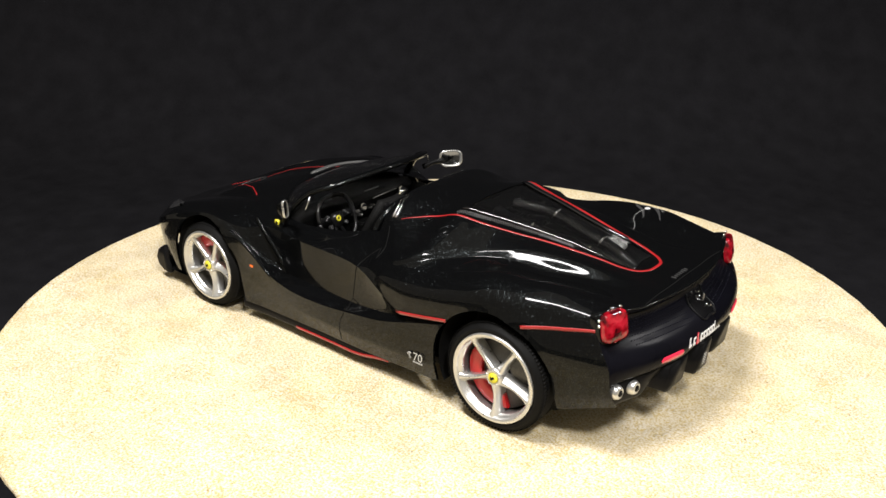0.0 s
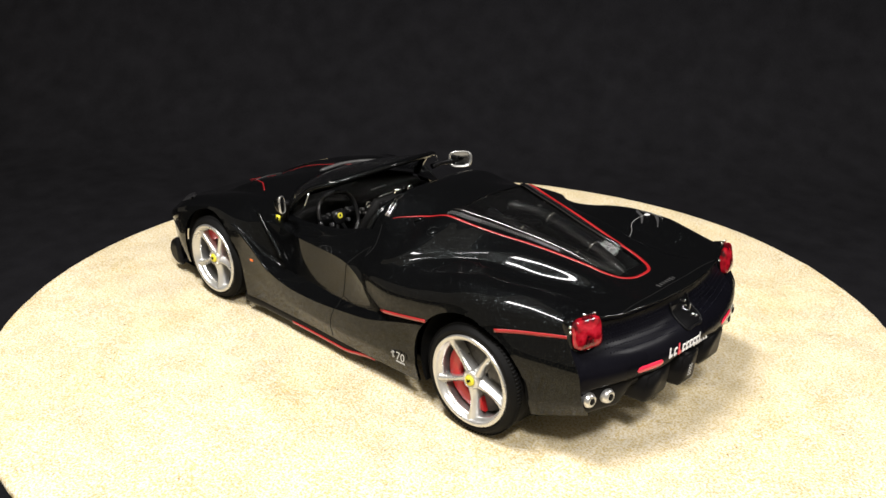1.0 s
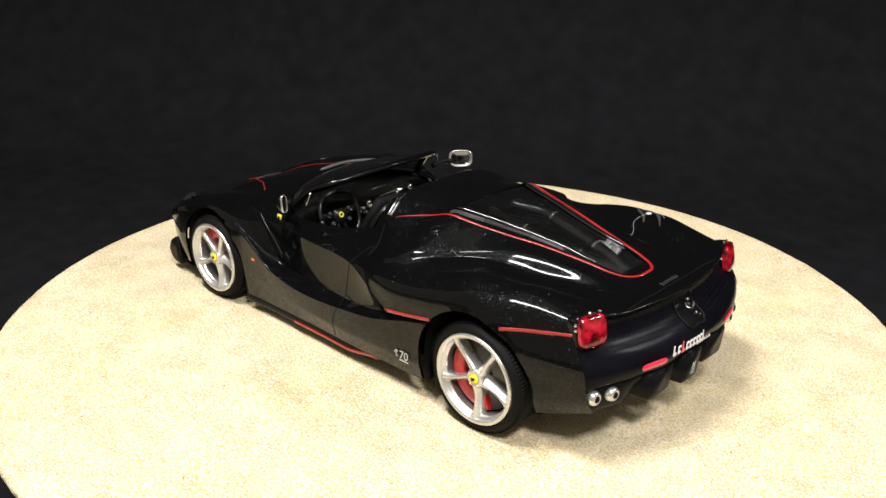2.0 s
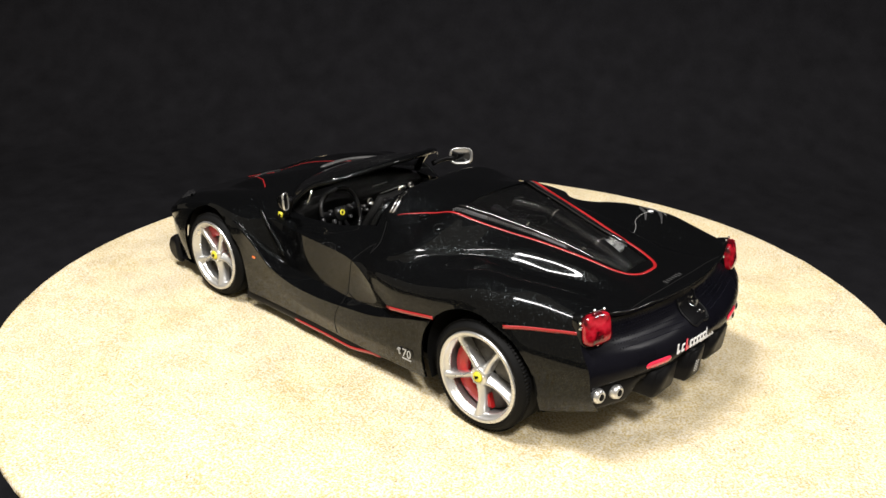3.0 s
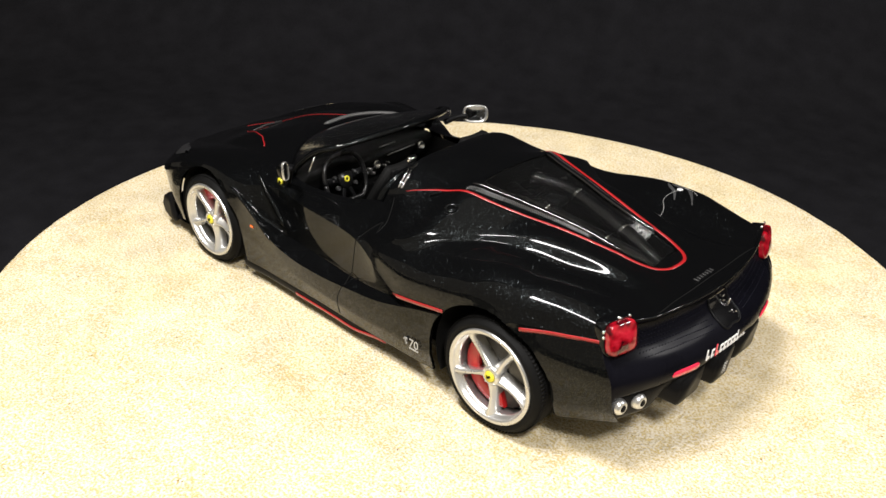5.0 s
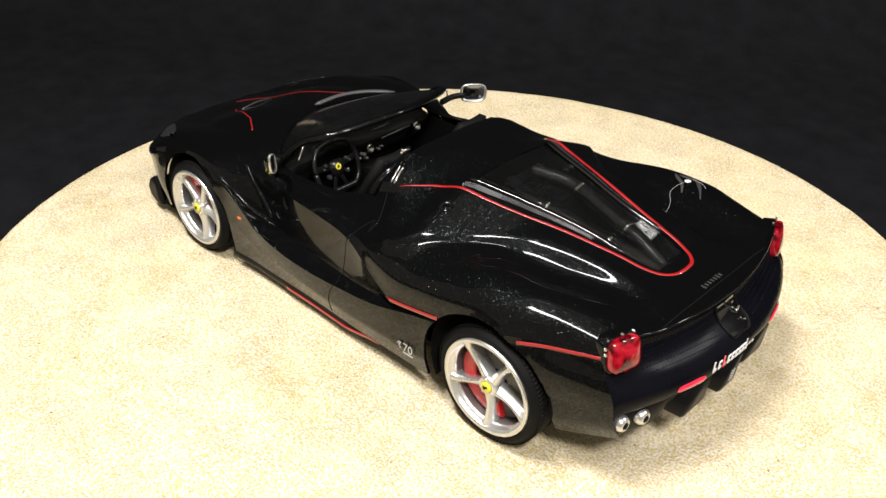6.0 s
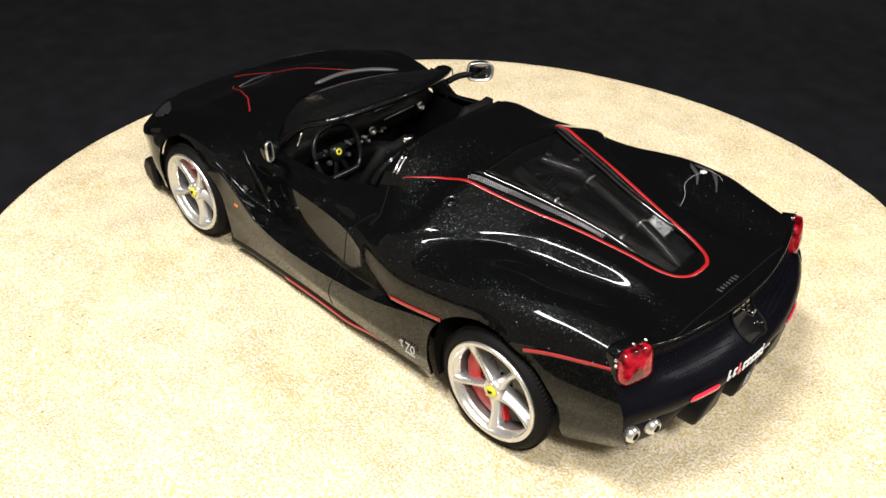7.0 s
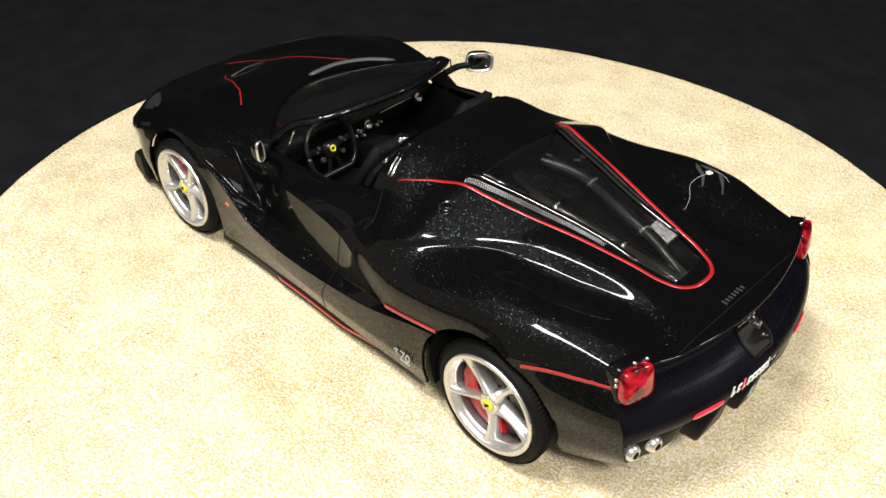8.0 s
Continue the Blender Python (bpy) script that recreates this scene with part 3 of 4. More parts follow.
def place_wheels():
    for (wx, wz, radius), width, rim, turn, tw in zip(WHEELS, (0.33, 0.27), (0.288, 0.268), (39, 46), (0.985, 0.975)):
        wheel = build_wheel(wx, wz, radius, width, rim, 0.0)
        # local z out to the left, local x turned to the front-up spoke
        side = Matrix.Translation((wx * K, tw * K, wz * K)) @ Matrix(((1, 0, 0, 0), (0, 0, 1, 0), (0, -1, 0, 0), (0, 0, 0, 1)))
        wheel.matrix_basis = side @ Matrix.Rotation(math.radians(-(90 - turn)), 4, "Z")
        other = copy_thing(wheel, Matrix.Translation((wx * K, -tw * K, wz * K)) @ Matrix(((1, 0, 0, 0), (0, 0, -1, 0), (0, 1, 0, 0), (0, 0, 0, 1))))
        for w in (wheel, other):
            cal = next(c for c in w.children if c.name.startswith("brake_caliper"))
            cal.matrix_basis = Matrix.Rotation(math.radians(90 - turn + (38 if wx < 1 else -120)) if w is wheel else math.radians(-10), 4, "Z")


place_wheels()


def build_stripes():
    def flat(p, d):
        return d.cross(Vector((0, 0, 1))).normalized()

    # the stripe round the engine cover: out to the tail, round and back
    pts, widths = [], []
    half = [(1.06, 0.575, 0.004), (0.98, 0.52, 0.015), (0.89, 0.463, 0.025), (0.80, 0.437, 0.03), (0.70, 0.424, 0.028), (0.5, 0.383, 0.024), (0.31, 0.338, 0.021), (0.05, 0.268, 0.02), (-0.22, 0.205, 0.02), (-0.38, 0.17, 0.02), (-0.46, 0.13, 0.02), (-0.505, 0.07, 0.02), (-0.515, 0.0, 0.02)]
    run = curve_through(half, 6)
    run = run + [(x, -y, w) for x, y, w in run[-2::-1] if x < 0.80]
    for x, y, w in run:
        p = down(x, y, 0.0025)
        if p:
            pts.append(p)
            widths.append(w)
    ribbon("cover_stripe", pts, widths, flat, RED, label="thin red pinstripe round the engine cover")

    def upright(p, d):
        return d.cross(Vector((0, 1, 0))).normalized()

    for s in (1, -1):
        for x0, x1 in ((0.765, 0.345), (-0.175, -0.60)):
            pts = []
            for k in range(25):
                x = x0 + (x1 - x0) * k / 24
                z = 0.627 - (x - 0.345) * 0.17 if x > 0 else 0.752 + 0.055 * (-0.175 - x) / 0.425
                p = inward(x, z, s, 0.004)
                if p:
                    pts.append(p)
            ribbon("side_stripe", pts, 0.021, upright, RED, label="thin red pinstripe along the flank")
        pts = [(x, s * (spline(XS, SILL_Y, x) - 0.004), 0.088 + 0.05 * sm(1.2, 0.86, x)) for x in np.linspace(0.86, 1.75, 20)]
        ribbon("sill_stripe", pts, 0.02, upright, RED, label="thin red pinstripe under the sill")
    for track in ([(2.60, 0.49), (2.64, 0.46), (2.72, 0.41), (2.79, 0.365), (2.86, 0.34), (2.97, 0.295), (3.09, 0.255), (3.20, 0.205), (3.31, 0.125)], [(2.60, -0.41), (2.64, -0.38), (2.75, -0.32), (2.92, -0.26), (3.14, -0.22), (3.36, -0.205), (3.52, -0.16), (3.62, -0.09)]):
        pts = [down(x, y, 0.0025) for x, y in curve_through(track, 4)]
        ribbon("bonnet_stripe", [p for p in pts if p], 0.009 if track[0][1] > 0 else 0.004, flat, RED, label="thin red pinstripe on the bonnet")


build_stripes()


def build_tail():
    # rear face under the deck lip
    bm = bmesh.new()
    half = section(-0.78)
    top = [(y, z) for y, z in half if z > 0.5]
    top = top + [(-y, z) for y, z in top[-2::-1]]
    prof = [(0, 0), (0.03, -0.014), (0.07, 0.012), (0.12, 0.016), (0.42, 0.016), (0.50, -0.008), (0.58, -0.017), (0.70, -0.018), (0.84, -0.011), (0.93, 0.010), (1.0, 0.06)]
    rows = []
    for v in np.linspace(0, 1, 37):
        row = []
        for y, z in top:
            fall = 1 - (abs(y) / 0.88) ** 8
            dx = spline([p[0] for p in prof], [p[1] for p in prof], v) * fall
            zl = 0.49 + 0.05 * math.exp(-(y / 0.25) ** 4)
            zz = z + (zl - z) * v
            row.append((bend(-0.78, y, zz) + dx, y * (1 - 0.02 * v), zz))
        rows.append(row)
    sheet(bm, rows)
    bmesh.ops.recalc_face_normals(bm, faces=bm.faces)
    part("rear_fascia", bm, GRILLE, car, "satin black rear panel with mesh grille")
    for s in (1, -1):
        light = new("tail_light")
        light.parent = car
        light.matrix_basis = look((-0.618 * K, s * (0.752 if s > 0 else 0.775) * K, (0.825 if s > 0 else 0.79) * K), (-2.0 * K, s * 1.125 * K, 1.10 * K))
        # local -z points to the rear
        def squared(bm, soft=5.0):
            for v in bm.verts:
                d = math.hypot(v.co.x, v.co.y)
                if d > 1e-6:
                    c, n = abs(v.co.x) / d, abs(v.co.y) / d
                    k = (c ** soft + n ** soft) ** (-1 / soft) * 0.93
                    v.co.x, v.co.y = v.co.x * k * 1.02, v.co.y * k * 0.99
            return bm

        bm = bmesh.new()
        lathe(bm, [(0.106, 0.05), (0.106, -0.016), (0.102, -0.021), (0.096, -0.017)], 40)
        part("bezel", squared(bm), PAINT, light)
        # added chrome beads stand in for the lamps' glints on the bezel
        for a in (12, 28, 92, 128, 168, 190, 205, 262):
            bm = bmesh.new()
            r = 0.106 * (abs(math.cos(math.radians(a))) ** 5 + abs(math.sin(math.radians(a))) ** 5) ** -0.2 * 0.93
            lathe(bm, [(0.010, 0.0), (0.008, -0.010), (0, -0.013)], 10, pose(r * math.cos(math.radians(a)), r * 0.99 * math.sin(math.radians(a)), -0.015))
            part("bezel_glint", bm, CHROME, light, "tiny chrome bead standing in for a glint on the bezel")
        bm = bmesh.new()
        lathe(bm, [(0.096, 0.0), (0.096, -0.044), (0.090, -0.056), (0.074, -0.062), (0.05, -0.066), (0.025, -0.069), (0, -0.070)], 40)
        part("lens", squared(bm), REDLENS, light, "clear red lens with moulded facets")
        # exhaust tips
        for y, x, z in ((0.79, -0.708, 0.449), (0.668, -0.747, 0.441)):
            bm = bmesh.new()
            lathe(bm, [(0.0, 0.02), (0.017, 0.02), (0.018, -0.030), (0.024, -0.036), (0.035, -0.030), (0.043, -0.014), (0.046, 0.005), (0.043, 0.025), (0.036, 0.05), (0.034, 0.12)], 28, look((x, s * y, z), (x - 1, s * (y + 0.12), z + 0.05)))
            tip = part("exhaust_tip", bm, SILVER, car, "polished chrome exhaust tip")
            # black plug over the hole stands in for the shade inside the pipe
            bm = bmesh.new()
            lathe(bm, [(0.020, -0.030), (0.018, -0.0365), (0, -0.0365)], 20, look((x, s * y, z), (x - 1, s * (y + 0.12), z + 0.05)))
            part("bore_plug", bm, MATT, tip, "matt black disc standing in for the shade in the pipe opening")
        bm = bmesh.new()
        rows = []
        for y in np.linspace(0.46, 0.80, 18):
            x = bend(-0.78, y, 0.5) + 0.035
            low = 0.345 + 0.10 * sm(0.60, 0.48, y) - 0.015 * sm(0.7, 0.86, y)
            rows.append([(x + 0.02, s * y, 0.53), (x - 0.004, s * y, 0.50), (x, s * y, low + 0.03), (x + 0.012, s * y, low + 0.006), (x + 0.04, s * y, low), (x + 0.25, s * y, low - 0.02)])
        sheet(bm, rows)
        bmesh.ops.recalc_face_normals(bm, faces=bm.faces)
        part("exhaust_surround", bm, TRIM, car)
    # diffuser tunnel and fins
    bm = bmesh.new()
    rows = []
    for k in range(17):
        t = k / 16
        rows.append([(-0.86 + 0.16 * (y / 0.8) ** 2 + 0.6 * t, y, 0.50 - 0.10 * sm(0, 0.2, t) - 0.22 * t + 0.0 * y) for y in np.linspace(-0.82, 0.82, 21)])
    sheet(bm, rows)
    part("diffuser", bm, TRIM, car, "satin black diffuser")
    for y, w, low, x0, deep in ((-0.31, 0.12, 0.315, -0.865, 0.45), (0.31, 0.12, 0.315, -0.865, 0.45), (0.0, 0.09, 0.295, -0.89, 0.30)):
        bm = bmesh.new()
        out = [(-1.0, 0.50), (1.0, 0.50), (1.0, low + 0.045), (0.96, low + 0.018), (0.84, low + 0.003), (0.6, low), (-0.6, low), (-0.84, low + 0.003), (-0.96, low + 0.018), (-1.0, low + 0.045)]
        rear = [bm.verts.new((x0 + 0.10 * (0.5 - z), y + w * u, z)) for u, z in out]
        front = [bm.verts.new((x0 + deep, y + w * u * 0.96, z - 0.03)) for u, z in out]
        for k in range(len(out)):
            bm.faces.new((rear[k], rear[(k + 1) % len(out)], front[(k + 1) % len(out)], front[k]))
        face = bm.faces.new(rear[::-1])
        bmesh.ops.recalc_face_normals(bm, faces=bm.faces)
        bmesh.ops.bevel(bm, geom=[e for e in face.edges if e.calc_length() > 0.01], offset=0.008, segments=2, affect="EDGES")
        fin = part("diffuser_fin", bm, TRIM, car, "satin black rounded diffuser fin")
        if y == 0.0:
            for i in range(2):
                for j in range(5):
                    bm = bmesh.new()
                    p = (x0 + 0.10 * (0.16 - 0.017 * j) - 0.004, -0.012 - 0.022 * i, 0.34 + 0.017 * j)
                    lathe(bm, [(0.0055, 0.003), (0.004, -0.002), (0, -0.002)], 8, look(p, (p[0] - 1, p[1], p[2])))
                    part("stud", bm, GREYPRINT, fin, "tiny grey stud")
    # bright-edged lip along the deck
    bm = bmesh.new()
    edge = [(bend(-0.78, y, z) - 0.004, y, z + 0.002) for y, z in top if z > 0.872]
    tube(bm, edge, 0.010, 8, 0.8)
    part("deck_lip", bm, PAINT, car, "thin gloss black lip along the deck edge")


build_tail()


def build_screen():
    def rail(s, t):
        """Point of the windscreen: s across, t from cowl to header."""
        base = Vector((2.50 - 0.42 * s * s, 0.67 * s, 0.805 - 0.03 * s * s))
        top = Vector((1.58 + 0.20 * s * s, 0.54 * s, 1.115 - 0.09 * s * s))
        p = base.lerp(top, t)
        p.z += 0.05 * math.sin(math.pi * t)
        return p

    bm = bmesh.new()
    sheet(bm, [[rail(s, t) for s in np.linspace(-1, 1, 25)] for t in np.linspace(0, 1, 13)])
    thicken(bm, 0.012)
    part("windscreen", bm, GLASS, car, "dark tinted windscreen")
    bm = bmesh.new()
    loop = [rail(-1, t) for t in np.linspace(0, 1, 12)] + [rail(s, 1) for s in np.linspace(-0.9, 0.9, 19)] + [rail(1, t) for t in np.linspace(1, 0, 12)]
    tube(bm, loop, 0.03, 10, 0.7)
    part("windscreen_frame", bm, PAINT, car)
    return rail


rail = build_screen()


def build_mirrors():
    def rounded(bm, wide, tall):
        """Squares off a round outline."""
        for v in bm.verts:
            c, n = v.co.x / wide, v.co.y / tall
            d = math.hypot(c, n)
            if d > 1e-6:
                k = ((abs(c) ** 3.2 + abs(n) ** 3.2) ** (-1 / 3.2)) * d * 0.94
                v.co.x, v.co.y = v.co.x * k, v.co.y * k
        return bm

    for s, eye in ((1, (1.82, 0.92, 0.965)), (-1, (1.765, -0.85, 0.918))):
        wide, tall = (0.100, 0.072) if s < 0 else (0.030, 0.066)
        mirror = new("door_mirror")
        mirror.parent = car
        mirror.matrix_basis = look(Vector(eye) * K, (Vector(eye) + Vector((-1, -0.85 * s if s < 0 else -0.30, 0.1))) * K)
        bm = bmesh.new()
        deep = 0.12 if s < 0 else 0.05
        prof = [(0.0, deep), (0.5, deep * 0.88), (0.85, deep * 0.42), (1.0, 0.0), (0.98, -0.012)]
        lathe(bm, prof, 24, Matrix.Diagonal((wide, tall, 1, 1)))
        part("housing", rounded(bm, wide, tall), PAINT, mirror)
        bm = bmesh.new()
        lathe(bm, [(1.0, -0.005), (1.03, -0.016), (0.97, -0.025), (0.86, -0.022), (0.82, -0.012)] if s < 0 else [(1.0, -0.005), (1.03, -0.016), (0.97, -0.022), (0.88, -0.018)], 40, Matrix.Diagonal((wide, tall, 1, 1)))
        part("bezel", rounded(bm, wide, tall), SILVER, mirror, "bright silver bezel")
        bm = bmesh.new()
        lathe(bm, [(0.86, -0.012), (0.6, -0.017), (0.3, -0.020), (0, -0.021)], 40, Matrix.Diagonal((wide, tall, 1, 1)))
        part("glass", rounded(bm, wide, tall), CHROME if s < 0 else GLOSS, mirror, "mirror glass")
        bm = bmesh.new()
        arm = [(1.85, 0.85, 0.945), (1.92, 0.78, 0.915), (2.02, 0.74, 0.76)] if s > 0 else [(1.80, -0.80, 0.90), (1.83, -0.70, 0.905), (1.85, -0.61, 0.885)]
        tube(bm, curve_through(arm, 4), 0.022, 8)
        part("mirror_arm", bm, TRIM, car)


build_mirrors()


def build_cabin():
    bm = bmesh.new()
    rows = []
    for x, z in ((1.22, 0.80), (1.24, 0.6), (1.3, 0.35), (1.5, 0.28), (2.1, 0.28), (2.3, 0.34)):
        rows.append([(x, y, z) for y in np.linspace(-0.66, 0.66, 9)])
    sheet(bm, rows)
    for s in (1, -1):
        sheet(bm, [[(x, s * 0.665, z) for z in (0.28, 0.72)] for x in np.linspace(1.2, 2.3, 8)])
    part("cabin_tub", bm, MATT, car)
    bm = bmesh.new()
    rows = []
    for y in np.linspace(-0.64, 0.64, 29):
        hood = 0.05 * math.exp(-((y - 0.36) / 0.18) ** 2)
        prof = [(2.42, 0.70), (2.25, 0.72), (2.10, 0.745 + hood), (2.02 - hood, 0.74 + hood), (2.0, 0.72), (2.02, 0.67), (2.04, 0.60), (2.15, 0.5), (2.2, 0.3)]
        rows.append([(x, y, z) for x, z in curve_through(prof, 3)])
    sheet(bm, rows)
    dash = part("dashboard", bm, MATT, car, "matt black dashboard")
    for y, z in ((-0.045, 0.668), (-0.50, 0.69)):
        bm = bmesh.new()
        lathe(bm, [(0.030, 0.03), (0.034, -0.006), (0.028, -0.012), (0.020, -0.008), (0.018, 0.01), (0, 0.01)], 20, look((1.985, y, z), (0.985, y, z + 0.25)))
        part("air_vent", bm, CHROME, dash, "round vent with chrome ring")
    bm = bmesh.new()
    box(bm, 0.02, 0.05, 0.03, pose(1.99, -0.13, 0.64), 0.004)
    box(bm, 0.02, 0.05, 0.03, pose(1.99, -0.02, 0.64), 0.004)
    box(bm, 0.30, 0.20, 0.18, pose(1.90, -0.05, 0.50, 0, 20), 0.03)
    part("centre_console", bm, MATT, car)
    for x, y, z, r in ((1.955, 0.045, 0.665, 0.014), (1.95, 0.085, 0.65, 0.011), (1.955, -0.10, 0.655, 0.010), (1.95, 0.02, 0.63, 0.012), (1.96, -0.135, 0.665, 0.008)):
        bm = bmesh.new()
        lathe(bm, [(r, 0.03), (r, -0.004), (r * 0.7, -0.010), (0, -0.011)], 12, look((x, y, z), (x - 1, y, z + 0.3)))
        part("knob", bm, DARKMETAL, dash, "small grey dash knob")
    for a, b in (((1.992, -0.16, 0.705), (1.995, -0.44, 0.712)), ((2.06, -0.14, 0.752), (2.06, -0.30, 0.752))):
        bm = bmesh.new()
        tube(bm, [a, b], 0.005, 6)
        part("dash_trim", bm, DARKMETAL, dash, "thin grey trim line")
    steer = new("steering_wheel")
    steer.parent = car
    steer.matrix_basis = look(Vector((1.87, 0.36, 0.72)) * K, Vector((0.87, 0.36, 1.08)) * K)
    bm = bmesh.new()
    ring = []
    for a in np.linspace(0, 2 * math.pi, 57):
        c, n = math.cos(a), math.sin(a)
        r = 0.172 * (abs(c) ** 2.6 + abs(n) ** 2.6) ** (-1 / 2.6)
        ring.append((r * c * 1.02, max(r * n, -0.148), 0))
    tube(bm, ring, 0.0165, 10)
    part("wheel_rim", bm, LEATHER, steer, "black leather steering rim with flat bottom")
    bm = bmesh.new()
    for a, w in ((8, 0.040), (172, 0.040), (250, 0.030), (290, 0.030)):
        m = Matrix.Rotation(math.radians(a), 4, "Z") @ Matrix.Translation((0.105, 0, 0.010))
        box(bm, 0.12, w, 0.016, m, 0.006)
    part("spokes", bm, TRIM, steer)
    bm = bmesh.new()
    out = [(-0.062, 0.030), (-0.045, 0.048), (0.045, 0.048), (0.062, 0.030), (0.055, -0.030), (0.028, -0.062), (-0.028, -0.062), (-0.055, -0.030)]
    face = bm.faces.new([bm.verts.new((x, y, -0.016)) for x, y in out])
    r = bmesh.ops.extrude_face_region(bm, geom=[face])
    bmesh.ops.translate(bm, verts=[v for v in r["geom"] if isinstance(v, bmesh.types.BMVert)], vec=(0, 0, 0.03))
    bmesh.ops.recalc_face_normals(bm, faces=bm.faces)
    bmesh.ops.bevel(bm, geom=bm.edges[:], offset=0.008, segments=2, affect="EDGES")
    part("hub_pad", bm, LEATHER, steer, "black shield-shaped hub pad")
    for x, y, r in ((0.078, -0.048, 0.017), (-0.078, -0.048, 0.015), (0.088, 0.032, 0.012), (-0.088, 0.032, 0.012), (0.108, 0.012, 0.009), (-0.108, 0.012, 0.009)):
        bm = bmesh.new()
        lathe(bm, [(r, 0.012), (r, -0.008), (r * 0.8, -0.012), (r * 0.5, -0.010), (0, -0.009)], 14, Matrix.Translation((x, y, 0)))
        part("knob", bm, HEADLENS, steer, "small grey control knob")
    bm = bmesh.new()
    lathe(bm, [(0.023, -0.012), (0.022, -0.020), (0.016, -0.023), (0.011, -0.021), (0.010, -0.016)], 24)
    emblem = part("emblem", bm, YELLOW, steer, "yellow hub emblem")
    bm = bmesh.new()
    lathe(bm, [(0.0105, -0.017), (0, -0.018)], 16)
    part("figure", bm, MATT, emblem)
    for s in (1, -1):
        seat = new("seat")
        seat.parent = car
        bm = bmesh.new()
        rows = []
        for x, z, w, d in ((1.30, 1.0, 0.12, 0.02), (1.33, 0.86, 0.18, 0.04), (1.40, 0.68, 0.21, 0.06), (1.46, 0.5, 0.21, 0.06), (1.55, 0.42, 0.20, 0.05), (1.8, 0.44, 0.19, 0.04), (1.9, 0.42, 0.18, 0.02)):
            rows.append([(x + d * (u * u) * (1 if z > 0.45 else 0), s * 0.36 + u * w, z + d * (u * u) * (0 if z > 0.45 else 1)) for u in np.linspace(-1, 1, 11)])
        sheet(bm, rows)
        thicken(bm, -0.05)
        part("shell", bm, MATT, seat)
        bm = bmesh.new()
        box(bm, 0.05, 0.2, 0.1, pose(1.33, s * 0.36, 0.95, 0, -12), 0.02)
        part("headrest", bm, TRIM, seat)


build_cabin()


# ---- details of the car ----
def lettering(name, text, size, m, material, label):
    """Printed characters, a hair thick."""
    font = bpy.data.curves.new(name, "FONT")
    font.body, font.size, font.extrude = text, size, 0.001
    holder = new(name + "_outline", font)
    bpy.context.view_layer.update()
    me = bpy.data.meshes.new_from_object(holder.evaluated_get(bpy.context.evaluated_depsgraph_get()))
    bpy.data.objects.remove(holder)
    bpy.data.curves.remove(font)
    me.transform(Matrix.Scale(K, 4) @ m)
    me.materials.clear()
    me.materials.append(material)
    ob = new(name, me)
    ob.parent = car
    return tagged(ob, label)


